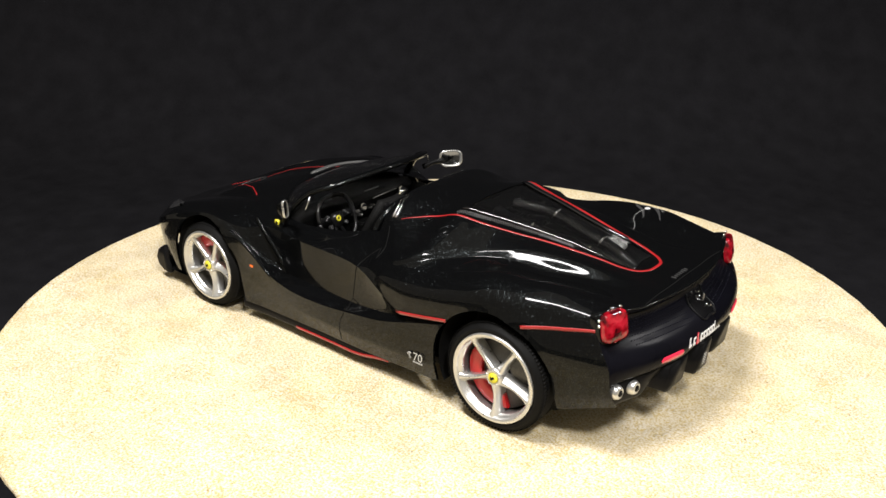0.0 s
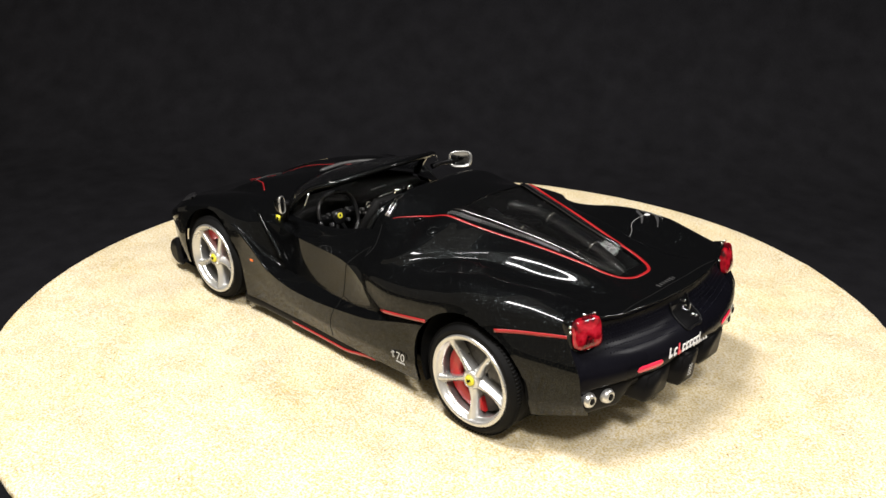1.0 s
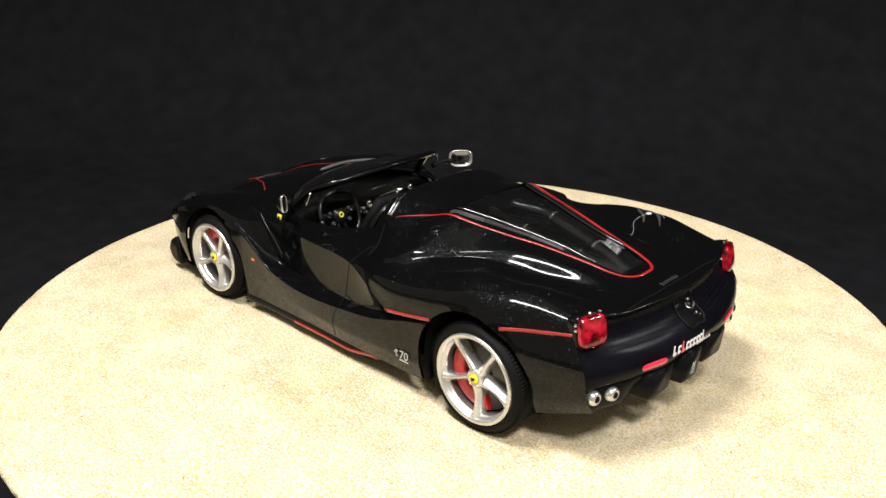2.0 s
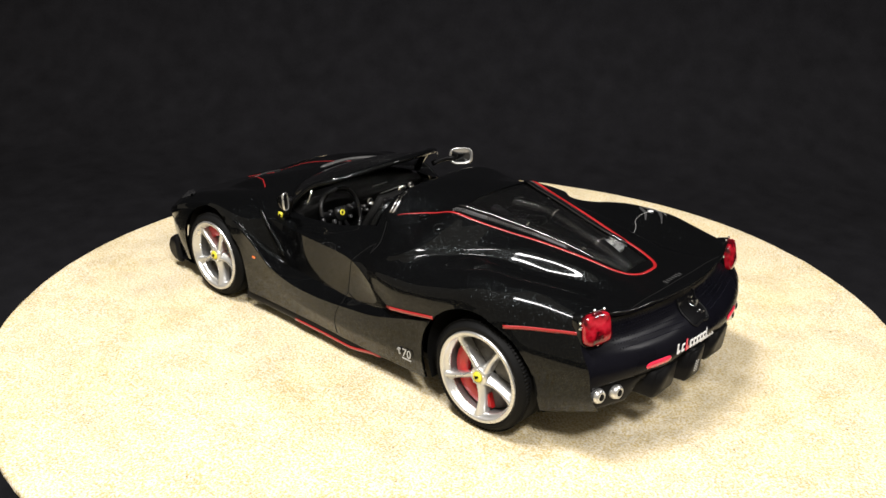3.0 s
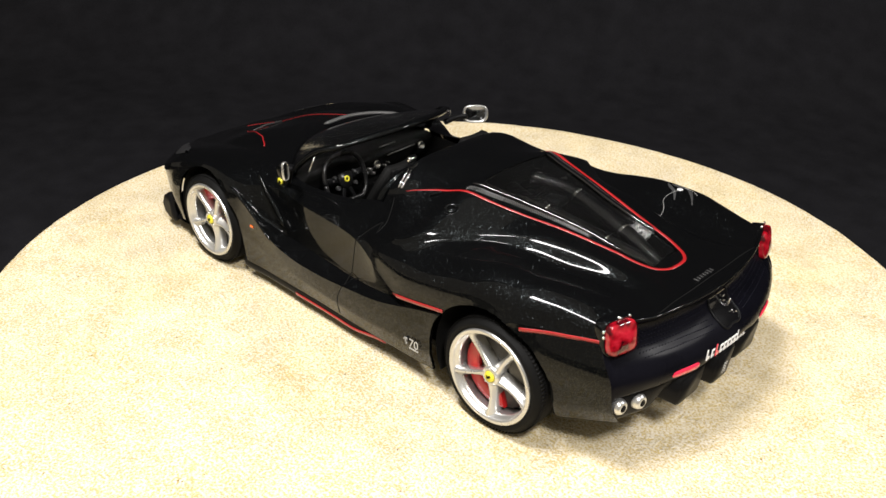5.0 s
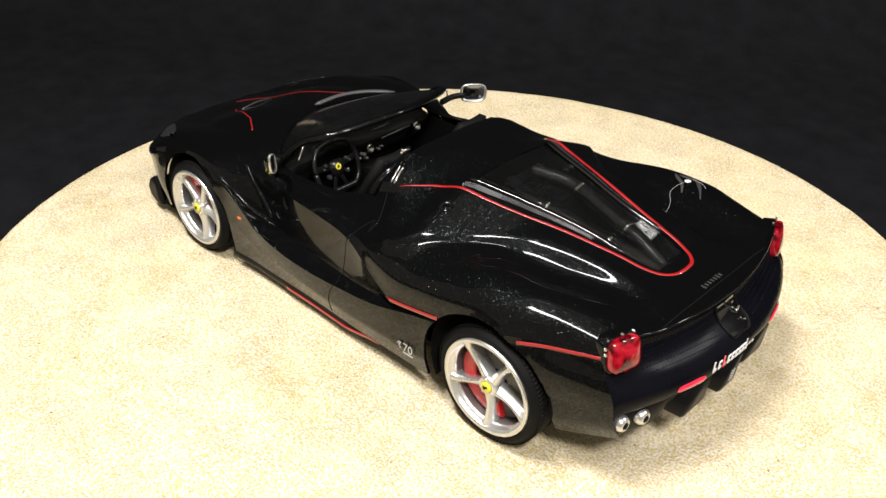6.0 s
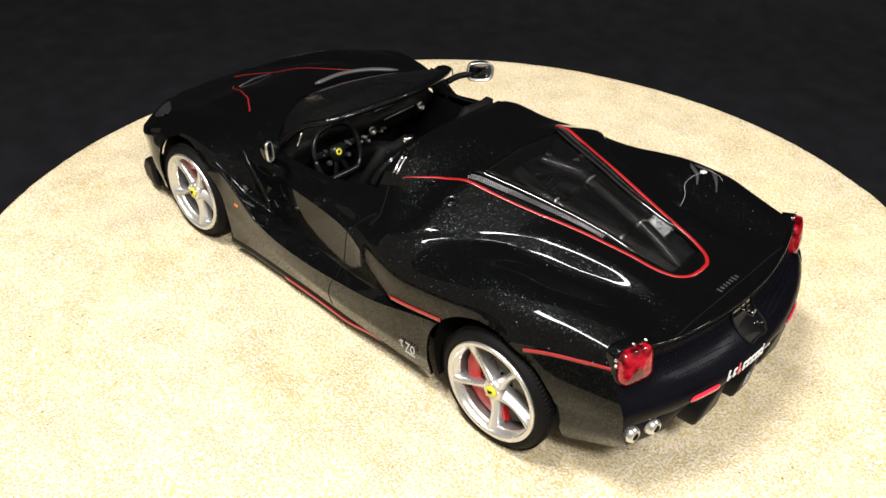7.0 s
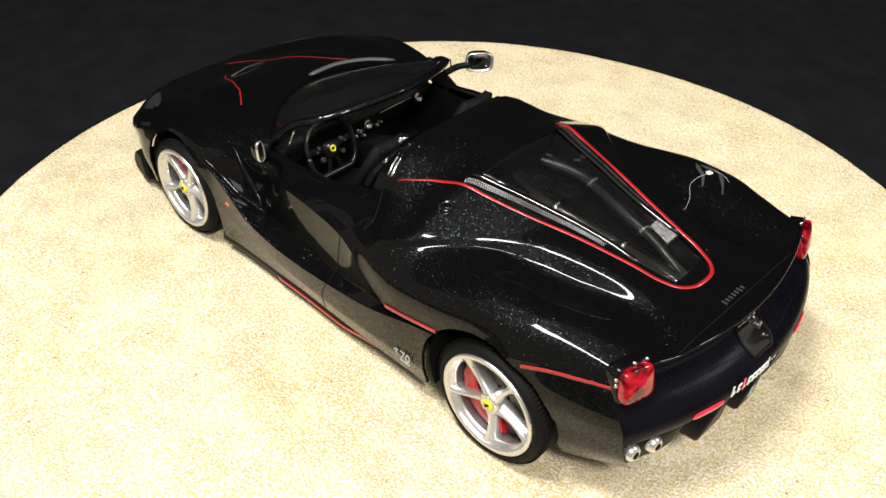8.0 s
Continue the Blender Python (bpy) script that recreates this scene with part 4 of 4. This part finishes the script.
def build_engine_cover():
    xs = np.linspace(-0.43, 0.705, 47)
    bm = bmesh.new()
    rows = []
    for x in xs:
        left = [on_section(x, NCOVER + k) for k in np.linspace(2, STEPS, 7)]
        rows.append([p + Vector((0, 0, -0.004)) for p in left] + [Vector((p.x, -p.y, p.z - 0.004)) for p in left[-2::-1]])
    sheet(bm, rows)
    thicken(bm, 0.008)
    part("engine_window", bm, GLASS, car, "dark tinted window over the engine")
    bm = bmesh.new()
    rows = []
    for x in np.linspace(-0.47, 0.78, 14):
        w, z = spline(XS, COVER_Y, x) * 0.95, spline(XS, COVER_Z, x)
        rows.append([(x, -w, z - 0.015), (x, -w * 0.9, z - 0.14), (x, w * 0.9, z - 0.14), (x, w, z - 0.015)])
    sheet(bm, rows)
    for row in (rows[0], rows[-1]):
        bm.faces.new([bm.verts.new(p) for p in row])
    part("engine_bay", bm, MATT, car)
    for x, y, z, turn in ((0.60, -0.14, 1.03, 20), (0.50, -0.27, 0.99, 60), (0.40, -0.20, 0.985, 35)):
        bm = bmesh.new()
        box(bm, 0.034, 0.016, 0.010, pose(x, y, z, 8, 5, turn), 0.003)
        box(bm, 0.012, 0.030, 0.008, pose(x - 0.012, y, z, 8, 5, turn), 0.003)
        part("engine_clip", bm, DARKMETAL, car, "small grey clip under the engine window")
    bm = bmesh.new()
    for k in range(7):
        box(bm, 0.012, 0.11, 0.014, pose(0.47 - 0.022 * k, 0.035 - 0.004 * k, 1.0 - 0.006 * k, 0, 6, 8), 0.004)
    part("engine_grille", bm, HOSE, car, "ribbed black engine cover plate")
    # intake pipes and ribbed hoses
    for s in (1, -1):
        bm = bmesh.new()
        run = curve_through([(0.62, s * 0.10, 1.0), (0.40, s * 0.16, 0.985), (0.20, s * 0.14, 0.955), (0.02, s * 0.11, 0.92), (-0.16, s * 0.08, 0.885), (-0.28, s * 0.05, 0.852), (-0.37, s * 0.03, 0.82)], 10)
        tube(bm, run, [0.044 + (0.006 if 14 < i < 34 and i % 2 else 0.0) for i in range(len(run))], 12)
        part("intake_hose", bm, HOSE, car, "ribbed black engine hose")
        for k in (15, 36):
            bm = bmesh.new()
            a, b = Vector(run[k]), Vector(run[k + 1])
            lathe(bm, [(0.051, -0.012), (0.055, -0.008), (0.055, 0.008), (0.051, 0.012)], 18, look(a, b), closed=True)
            part("hose_clamp", bm, CHROME, car, "shiny hose clamp")
    bm = bmesh.new()
    box(bm, 0.30, 0.10, 0.05, pose(0.44, 0, 0.96, 0, 8), 0.02)
    part("engine_block", bm, TRIM, car, "black engine block")
    bm = bmesh.new()
    rnd = random.Random(5)
    m = pose(-0.147, -0.152, 0.898, -28, 6, 20)
    rim = []
    for k in range(11):
        a = math.tau * k / 11
        rim.append((math.cos(a) * rnd.uniform(0.064, 0.078), math.sin(a) * rnd.uniform(0.054, 0.066)))
    rings = [[bm.verts.new(m @ Vector((x * f, y * f, z + rnd.uniform(-0.013, 0.013) * (f < 1)))) for x, y in rim] for f, z in ((1, -0.016), (1, 0.004), (0.72, 0.014), (0.36, 0.010))]
    for lo, hi in zip(rings, rings[1:]):
        for k in range(11):
            bm.faces.new((lo[k], lo[(k + 1) % 11], hi[(k + 1) % 11], hi[k]))
    bm.faces.new(rings[-1])
    part("engine_emblem", bm, PALEMETAL, car, "silver engine plate", smooth=False)
    bm = bmesh.new()
    for k in range(4):
        box(bm, 0.018, 0.016, 0.02, pose(-0.06 - 0.022 * k, -0.215 + 0.004 * k, 0.925, 0, 0, 12), 0.003)
    part("engine_emblem", bm, CHROME, car, "silver engine plate")
    for s in (1, -1):
        # perforated strip beside the stripe
        bm = bmesh.new()
        for k in range(64):
            x = 0.72 - 0.0122 * k
            for r, row in enumerate((0.75, 1.0, 1.25)):
                p = on_section(x + 0.006 * (r % 2), NCOVER + row)
                box(bm, 0.0062, 0.0075, 0.010, pose(p.x, s * p.y, p.z + 0.001, -26 * s, -10, s * 12))
        part("vent_strip", bm, VENTMETAL, car, "perforated dark metal vent strip", smooth=False)
        bm = bmesh.new()
        run = [on_section(x, NCOVER + 1.85) for x in np.linspace(0.73, -0.24, 30)]
        tube(bm, [(p.x, s * p.y, p.z + 0.006) for p in run], [0.006] + [0.017] * 28 + [0.005], 8, 0.7)
        part("window_rail", bm, GLOSS, car)
    # fuel filler
    hit, normal, _, _ = SKIN.ray_cast(Vector((0.69, 0.575, 3)), Vector((0, 0, -1)))
    if hit:
        m = look(hit, hit - normal * (1 if normal.z > 0 else -1))
        bm = bmesh.new()
        lathe(bm, [(0.044, -0.008), (0.044, 0.001), (0.040, 0.003), (0.036, 0.001), (0.014, 0.0005), (0.012, 0.003), (0, 0.004)], 28, m)
        part("fuel_cap", bm, PAINT, car, "round gloss black fuel cap")


build_engine_cover()


def build_filler_ridge():
    # small ridge added so that the lamp leaves a bright slash here
    bm = bmesh.new()
    a, b = down(0.905, 0.53, 0.004), down(0.862, 0.478, 0.004)
    tube(bm, [a, a.lerp(b, 0.5) + Vector((0, 0, 0.004)), b], [0.006, 0.010, 0.006], 10, 0.8)
    part("filler_ridge", bm, PAINT, car, "small raised black ridge by the fuel cap, added to catch the lamp")


build_filler_ridge()


def seam(name, points):
    pts = [p for p in points if p]
    bm = bmesh.new()
    tube(bm, pts, 0.0028, 6)
    return part(name, bm, MATT, car)


def build_sides():
    for s in (1, -1):
        path = [inward(x, z, s, 0.0) for x, z in curve_through([(1.28, 0.16), (1.26, 0.30), (1.20, 0.42)], 6)]
        path += [inward(x, z, s, 0.0) for x, z in curve_through([(1.20, 0.48), (1.18, 0.62), (1.16, 0.72), (1.10, 0.80), (1.06, 0.835)], 6)]
        path += [down(x, s * y, 0.0) for x, y in curve_through([(1.04, 0.85), (1.03, 0.78), (1.07, 0.70), (1.12, 0.62)], 5)]
        seam("door_seam", path)
        # sill blade
        bm = bmesh.new()
        rows = []
        for x in np.linspace(0.84, 2.30, 30):
            t = sm(0.84, 1.15, x)
            y, z = spline(XS, SILL_Y, x), 0.075 + 0.055 * (1 - t)
            rows.append([(x, s * (y - 0.04), 0.17), (x, s * (y - 0.012), 0.15), (x, s * (y - 0.008), z + 0.02), (x, s * (y - 0.014), z), (x, s * (y - 0.08), z)])
        sheet(bm, rows)
        for row in (rows[0], rows[-1]):
            bm.faces.new([bm.verts.new(p) for p in row])
        bmesh.ops.recalc_face_normals(bm, faces=bm.faces)
        part("sill_blade", bm, TRIM, car, "satin black sill blade")
        # fender blade ahead of the door
        bm = bmesh.new()
        tube(bm, curve_through([(2.22, s * 0.83, 0.79), (2.10, s * 0.86, 0.70), (1.98, s * 0.87, 0.60), (1.90, s * 0.88, 0.52)], 5), [0.004] + [0.014] * 14 + [0.004], 8, 1.6)
        part("fender_blade", bm, PAINT, car)
        # marker lamp
        p = inward(2.13, 0.47, s)
        bm = bmesh.new()
        box(bm, 0.035, 0.012, 0.018, pose(p.x, p.y, p.z), 0.005)
        part("side_marker", bm, ORANGE, car, "small orange side marker")
        # shield
        p = inward(2.08, 0.745, s)
        if p and s > 0:
            badge = new("shield_badge")
            badge.parent = car
            badge.matrix_basis = pose(p.x * K, (p.y + s * 0.012) * K, p.z * K, 90 - 10, 0, 0 if s < 0 else 180)
            bm = bmesh.new()
            out = [(-0.020, 0.028), (0.020, 0.028), (0.020, -0.005), (0.011, -0.026), (0, -0.036), (-0.011, -0.026), (-0.020, -0.005)]
            face = bm.faces.new([bm.verts.new((x, y, 0.006)) for x, y in out])
            r = bmesh.ops.extrude_face_region(bm, geom=[face])
            bmesh.ops.translate(bm, verts=[v for v in r["geom"] if isinstance(v, bmesh.types.BMVert)], vec=(0, 0, -0.012))
            part("plate", bm, YELLOW, badge, "small yellow shield")
            bm = bmesh.new()
            box(bm, 0.012, 0.04, 0.004, pose(0, -0.004, 0.008), 0.001)
            box(bm, 0.022, 0.010, 0.004, pose(0.003, 0.006, 0.008), 0.001)
            part("figure", bm, MATT, badge)
        # headlight
        bm = bmesh.new()
        rows = []
        for x, y, w in curve_through([(3.43, 0.60, 0.010), (3.38, 0.66, 0.04), (3.30, 0.73, 0.065), (3.21, 0.775, 0.055), (3.14, 0.80, 0.014)], 4):
            rows.append([down(x + (0.0 if s > 0 else 0.12) + u * w * 0.45, s * (y + u * w * 0.75 - (0.0 if s > 0 else 0.06)), 0.003 + (0.012 if s > 0 else 0.0) * (1 - u * u)) for u in np.linspace(-1, 1, 7)])
        sheet(bm, rows)
        part("headlight", bm, HEADLENS, car, "clear grey headlight")
        # front winglet and splitter end
        bm = bmesh.new()
        out = [(3.22, 0.30), (3.30, 0.29), (3.37, 0.24), (3.40, 0.17), (3.38, 0.11), (3.32, 0.07), (3.24, 0.06), (3.21, 0.09), (3.24, 0.14), (3.25, 0.2)]
        face = bm.faces.new([bm.verts.new((x, s * 0.90, z)) for x, z in out])
        r = bmesh.ops.extrude_face_region(bm, geom=[face])
        bmesh.ops.translate(bm, verts=[v for v in r["geom"] if isinstance(v, bmesh.types.BMVert)], vec=(0, -s * 0.03, 0))
        bmesh.ops.recalc_face_normals(bm, faces=bm.faces)
        bmesh.ops.bevel(bm, geom=bm.edges[:], offset=0.006, segments=2, affect="EDGES")
        part("front_winglet", bm, TRIM, car, "satin black front winglet")
        # roll hoop trims
        bm = bmesh.new()
        tube(bm, curve_through([(1.27, s * 0.60, 0.84), (1.26, s * 0.56, 0.91), (1.24, s * 0.49, 0.97), (1.22, s * 0.38, 1.01)], 5), 0.03, 10)
        part("roll_hoop", bm, PAINT, car)
        bm = bmesh.new()
        for d in (0.0, 0.024):
            if s > 0:
                tube(bm, [down(1.125 - d + 0.035 * k / 4, s * (0.575 - 0.12 * k / 4), 0.006) for k in range(5)], 0.007, 6)
        if s > 0:
            part("hoop_trim", bm, CHROME, car, "bright trim bars on the roll hoop")
        bm = bmesh.new()
        box(bm, 0.03, 0.07, 0.045, pose(1.212, s * 0.38, 1.085 if s > 0 else 1.03, 0, -20), 0.01)
        part("belt_guide", bm, CHROME, car, "small silver belt guide")
        bm = bmesh.new()
        tube(bm, [(1.84, s * 0.65, 0.975), (1.85, s * 0.668, 0.92), (1.86, s * 0.685, 0.87)], 0.005, 6)
        part("quarter_trim", bm, CHROME, car)
    seam("deck_seam", [down(-0.70, y, 0.0) for y in np.linspace(-0.62, 0.62, 40)])
    # two glints on the screen frame, modelled as added chrome beads
    for x, y, z in ((1.777, 0.535, 1.038), (1.755, 0.52, 1.046)):
        bm = bmesh.new()
        lathe(bm, [(0.011, 0.0), (0.008, 0.008), (0, 0.010)], 10, pose(x, y, z, -25))
        part("frame_glint", bm, CHROME, car, "tiny chrome bead standing in for a glint on the screen frame")
    bm = bmesh.new()
    a, b = down(3.17, 0.17, 0.004), down(3.23, -0.15, 0.004)
    tube(bm, [a, a.lerp(b, 0.5) + Vector((0.02, 0, 0.002)), b], [0.004, 0.010, 0.014], 8, 0.5)
    part("bonnet_vane", bm, GREYDARK, car, "grey vane in the bonnet duct")
    # front splitter
    bm = bmesh.new()
    sheet(bm, [[(3.72 - 0.36 * (y / 0.9) ** 2 - d, y, z) for y in np.linspace(-0.9, 0.9, 25)] for d, z in ((0, 0.13), (0, 0.11), (0.5, 0.11))])
    part("front_splitter", bm, TRIM, car)
    # anniversary print on the left rear quarter
    p = inward(0.60, 0.275, 1, 0.010)
    m = pose(p.x, p.y + 0.004, p.z, 90, 0, 180)
    lettering("side_print", "70", 0.078, m, GREYPRINT, "small grey anniversary number")
    bm = bmesh.new()
    for k, w in enumerate((0.014, 0.010, 0.016, 0.010, 0.012)):
        box(bm, w, 0.003, 0.009, pose(0.592 - 0.0155 * k, p.y + 0.002, 0.258))
    for dx, dz, w, h, a in ((0.03, 0.02, 0.010, 0.045, 10), (0.038, 0.03, 0.022, 0.008, 30), (0.024, 0.008, 0.018, 0.007, -35), (0.022, 0.038, 0.012, 0.01, 0)):
        box(bm, w, 0.003, h, pose(0.60 + dx, p.y + 0.002, 0.275 + dz, 0, a, 0))
    part("side_print", bm, GREYPRINT, car, "small grey printed emblem")


build_sides()


def build_rear_print():
    RF = next(o for o in car.children if o.name == "rear_fascia")
    tree = BVHTree.FromPolygons([v.co / K for v in RF.data.vertices], [tuple(q.vertices) for q in RF.data.polygons])

    def back(y, z, lift=0.004):
        hit, normal, _, _ = tree.ray_cast(Vector((-3, y, z)), Vector((1, 0, 0)))
        return hit + Vector((-lift, 0, 0)) if hit else Vector((-0.88, y, z))

    # script blocks: white with one red, then a smaller line
    blocks = [(0.26, 0.030, 0.050, 0), (0.222, 0.026, 0.036, 0), (0.185, 0.030, 0.056, 1), (0.148, 0.026, 0.036, 0), (0.114, 0.026, 0.036, 0), (0.080, 0.026, 0.036, 0), (0.046, 0.026, 0.036, 0), (0.014, 0.026, 0.036, 0), (-0.014, 0.012, 0.052, 0)]
    for red, mat in ((0, WHITE), (1, REFLECTOR)):
        bm = bmesh.new()
        for y, w, h, r in blocks:
            if r == red:
                y, w, h = y * 1.05, w * 1.08, h * 1.3
                p = back(y, 0.61)
                box(bm, 0.004, w, h * 0.28, pose(p.x, y, 0.590))
                box(bm, 0.004, w * 0.35, h, pose(p.x - 0.001, y + w * 0.32, 0.590 + h * 0.36))
                if h < 0.05:
                    box(bm, 0.004, w * 0.9, h * 0.25, pose(p.x - 0.002, y, 0.590 + h * 0.8))
        if red == 0:
            for k in range(6):
                y = 0.0 - 0.027 * k
                p = back(y, 0.565)
                box(bm, 0.004, 0.020, 0.009, pose(p.x, y, 0.556))
                box(bm, 0.004, 0.008, 0.026, pose(p.x - 0.001, y + 0.006, 0.564))
        part("rear_print", bm, mat, car, "small white and red printed mark", smooth=False)
    for s in (1, -1):
        bm = bmesh.new()
        rows = []
        for v in np.linspace(-1, 1, 7):
            row = []
            for u in np.linspace(-1, 1, 19):
                half = 0.022 * (1 - abs(u) ** 7) ** 0.5 + 0.0005
                row.append(back(s * (0.43 + 0.098 * u), 0.5755 + half * v, 0.003 + 0.008 * (1 - v ** 4) * (1 - u ** 8)))
            rows.append(row)
        sheet(bm, rows)
        part("reflector", bm, REFLECTOR, car, "slim red reflector")
    # badge pod with chrome figure
    bm = bmesh.new()
    rows = []
    for z in np.linspace(0.685, 0.815, 9):
        rows.append([back(y, z, 0.004) for y in np.linspace(-0.095, 0.095, 11)])
    sheet(bm, rows)
    pod = part("badge_pod", bm, GLOSS, car, "gloss black badge panel")
    bm = bmesh.new()
    loop = [(-0.095, 0.815), (-0.098, 0.77), (-0.095, 0.70), (-0.082, 0.685), (0.0, 0.683), (0.082, 0.685), (0.095, 0.70), (0.098, 0.77), (0.095, 0.815)]
    tube(bm, [back(y, z, 0.006) for y, z in curve_through(loop, 4)], 0.006, 8)
    part("rim", bm, TRIM, pod, "raised satin rim")
    bm = bmesh.new()
    for dy, dz, w, h, a in ((0, 0, 0.014, 0.075, 8), (0.012, 0.022, 0.030, 0.012, 30), (-0.014, 0.008, 0.028, 0.010, -30), (0.010, -0.020, 0.024, 0.010, 40), (0.004, 0.044, 0.018, 0.014, 0), (-0.016, -0.03, 0.022, 0.009, 20)):
        p = back(-0.058 + dy, 0.742 + dz, 0.010)
        box(bm, 0.008, w, h, pose(p.x, p.y, p.z, a, 0, 0), 0.002)
    part("rear_badge", bm, CHROME, car, "small chrome badge")
    # grey script on the deck
    bm = bmesh.new()
    for k in range(7):
        p = down(-0.665, 0.075 - 0.027 * k, 0.003)
        box(bm, 0.032 if k in (0, 5) else 0.024, 0.012, 0.004, pose(p.x, p.y, p.z, 0, 0, 0), 0.001)
    part("deck_print", bm, GREYDARK, car, "small dark grey script mark")
    # mesh pattern of the grille
    bm = bmesh.new()
    for i in range(25):
        for j in range(8):
            for s in (1, -1):
                y = s * (0.15 + 0.021 * i + (0.0105 if j % 2 else 0))
                if abs(y) < 0.66:
                    p = back(y, 0.822 - 0.018 * j, -0.002)
                    lathe(bm, [(0, 0.0045), (0.006, 0.0025), (0.0082, 0), (0.006, -0.0025)], 6, look(p, p + Vector((-1, 0, 0))))
    tagged(part("grille_mesh", bm, MESH, car, "fine hexagonal grille mesh"), kind="stuff")


build_rear_print()


def build_wiper():
    bm = bmesh.new()
    run = curve_through([(2.51, 0.0, 0.838), (2.47, -0.20, 0.862), (2.38, -0.38, 0.868), (2.25, -0.54, 0.858)], 6)
    tube(bm, run, [0.008] + [0.019] * 16 + [0.013, 0.006], 8, 0.6)
    part("wiper", bm, WIPER, car, "grey wiper blade")


build_wiper()


def build_marks():
    def flat(p, d):
        return d.cross(Vector((0, 0, 1))).normalized()

    for track, width, material, label in (
            ([(0.06, -0.80), (0.02, -0.765), (-0.03, -0.73), (-0.078, -0.66)], [0.004, 0.030, 0.026, 0.010], SCUFF, "dull grey scuff on the black paint"),
            ([(-0.06, -0.82), (-0.10, -0.79), (-0.15, -0.735), (-0.205, -0.655)], [0.006, 0.024, 0.022, 0.008], SCUFF, "dull grey scuff on the black paint"),
            ([(0.03, -0.80), (-0.02, -0.805), (-0.07, -0.815)], [0.010, 0.032, 0.012], SCUFF, "dull grey scuff on the black paint"),
            ([(-0.035, -0.755), (-0.05, -0.766), (-0.068, -0.772)], [0.030, 0.046, 0.022], WHITE, "small white paint chip")):
        run = curve_through([(x, y, w) for (x, y), w in zip(track, width)], 4)
        ribbon("paint_scuff", [down(x, y, 0.003) for x, y, _ in run], [w * (0.8 + 0.4 * noise.noise((x * 90, y * 90, 1)) ) for x, y, w in run], flat, material, 0.003, label)
    thread = tagged(new("lint_thread"), "fine pale lint thread lying on the black rear wing", "lint")
    for track in ([(-0.05, -0.75), (-0.02, -0.69), (-0.015, -0.645), (-0.066, -0.563), (-0.10, -0.47), (-0.125, -0.40)], [(-0.06, -0.80), (-0.12, -0.79), (-0.183, -0.749)]):
        bm = bmesh.new()
        tube(bm, [down(x, y, 0.005) for x, y in curve_through(track, 6)], 0.0010, 6)
        part("strand", bm, GREYPRINT, thread)


build_marks()
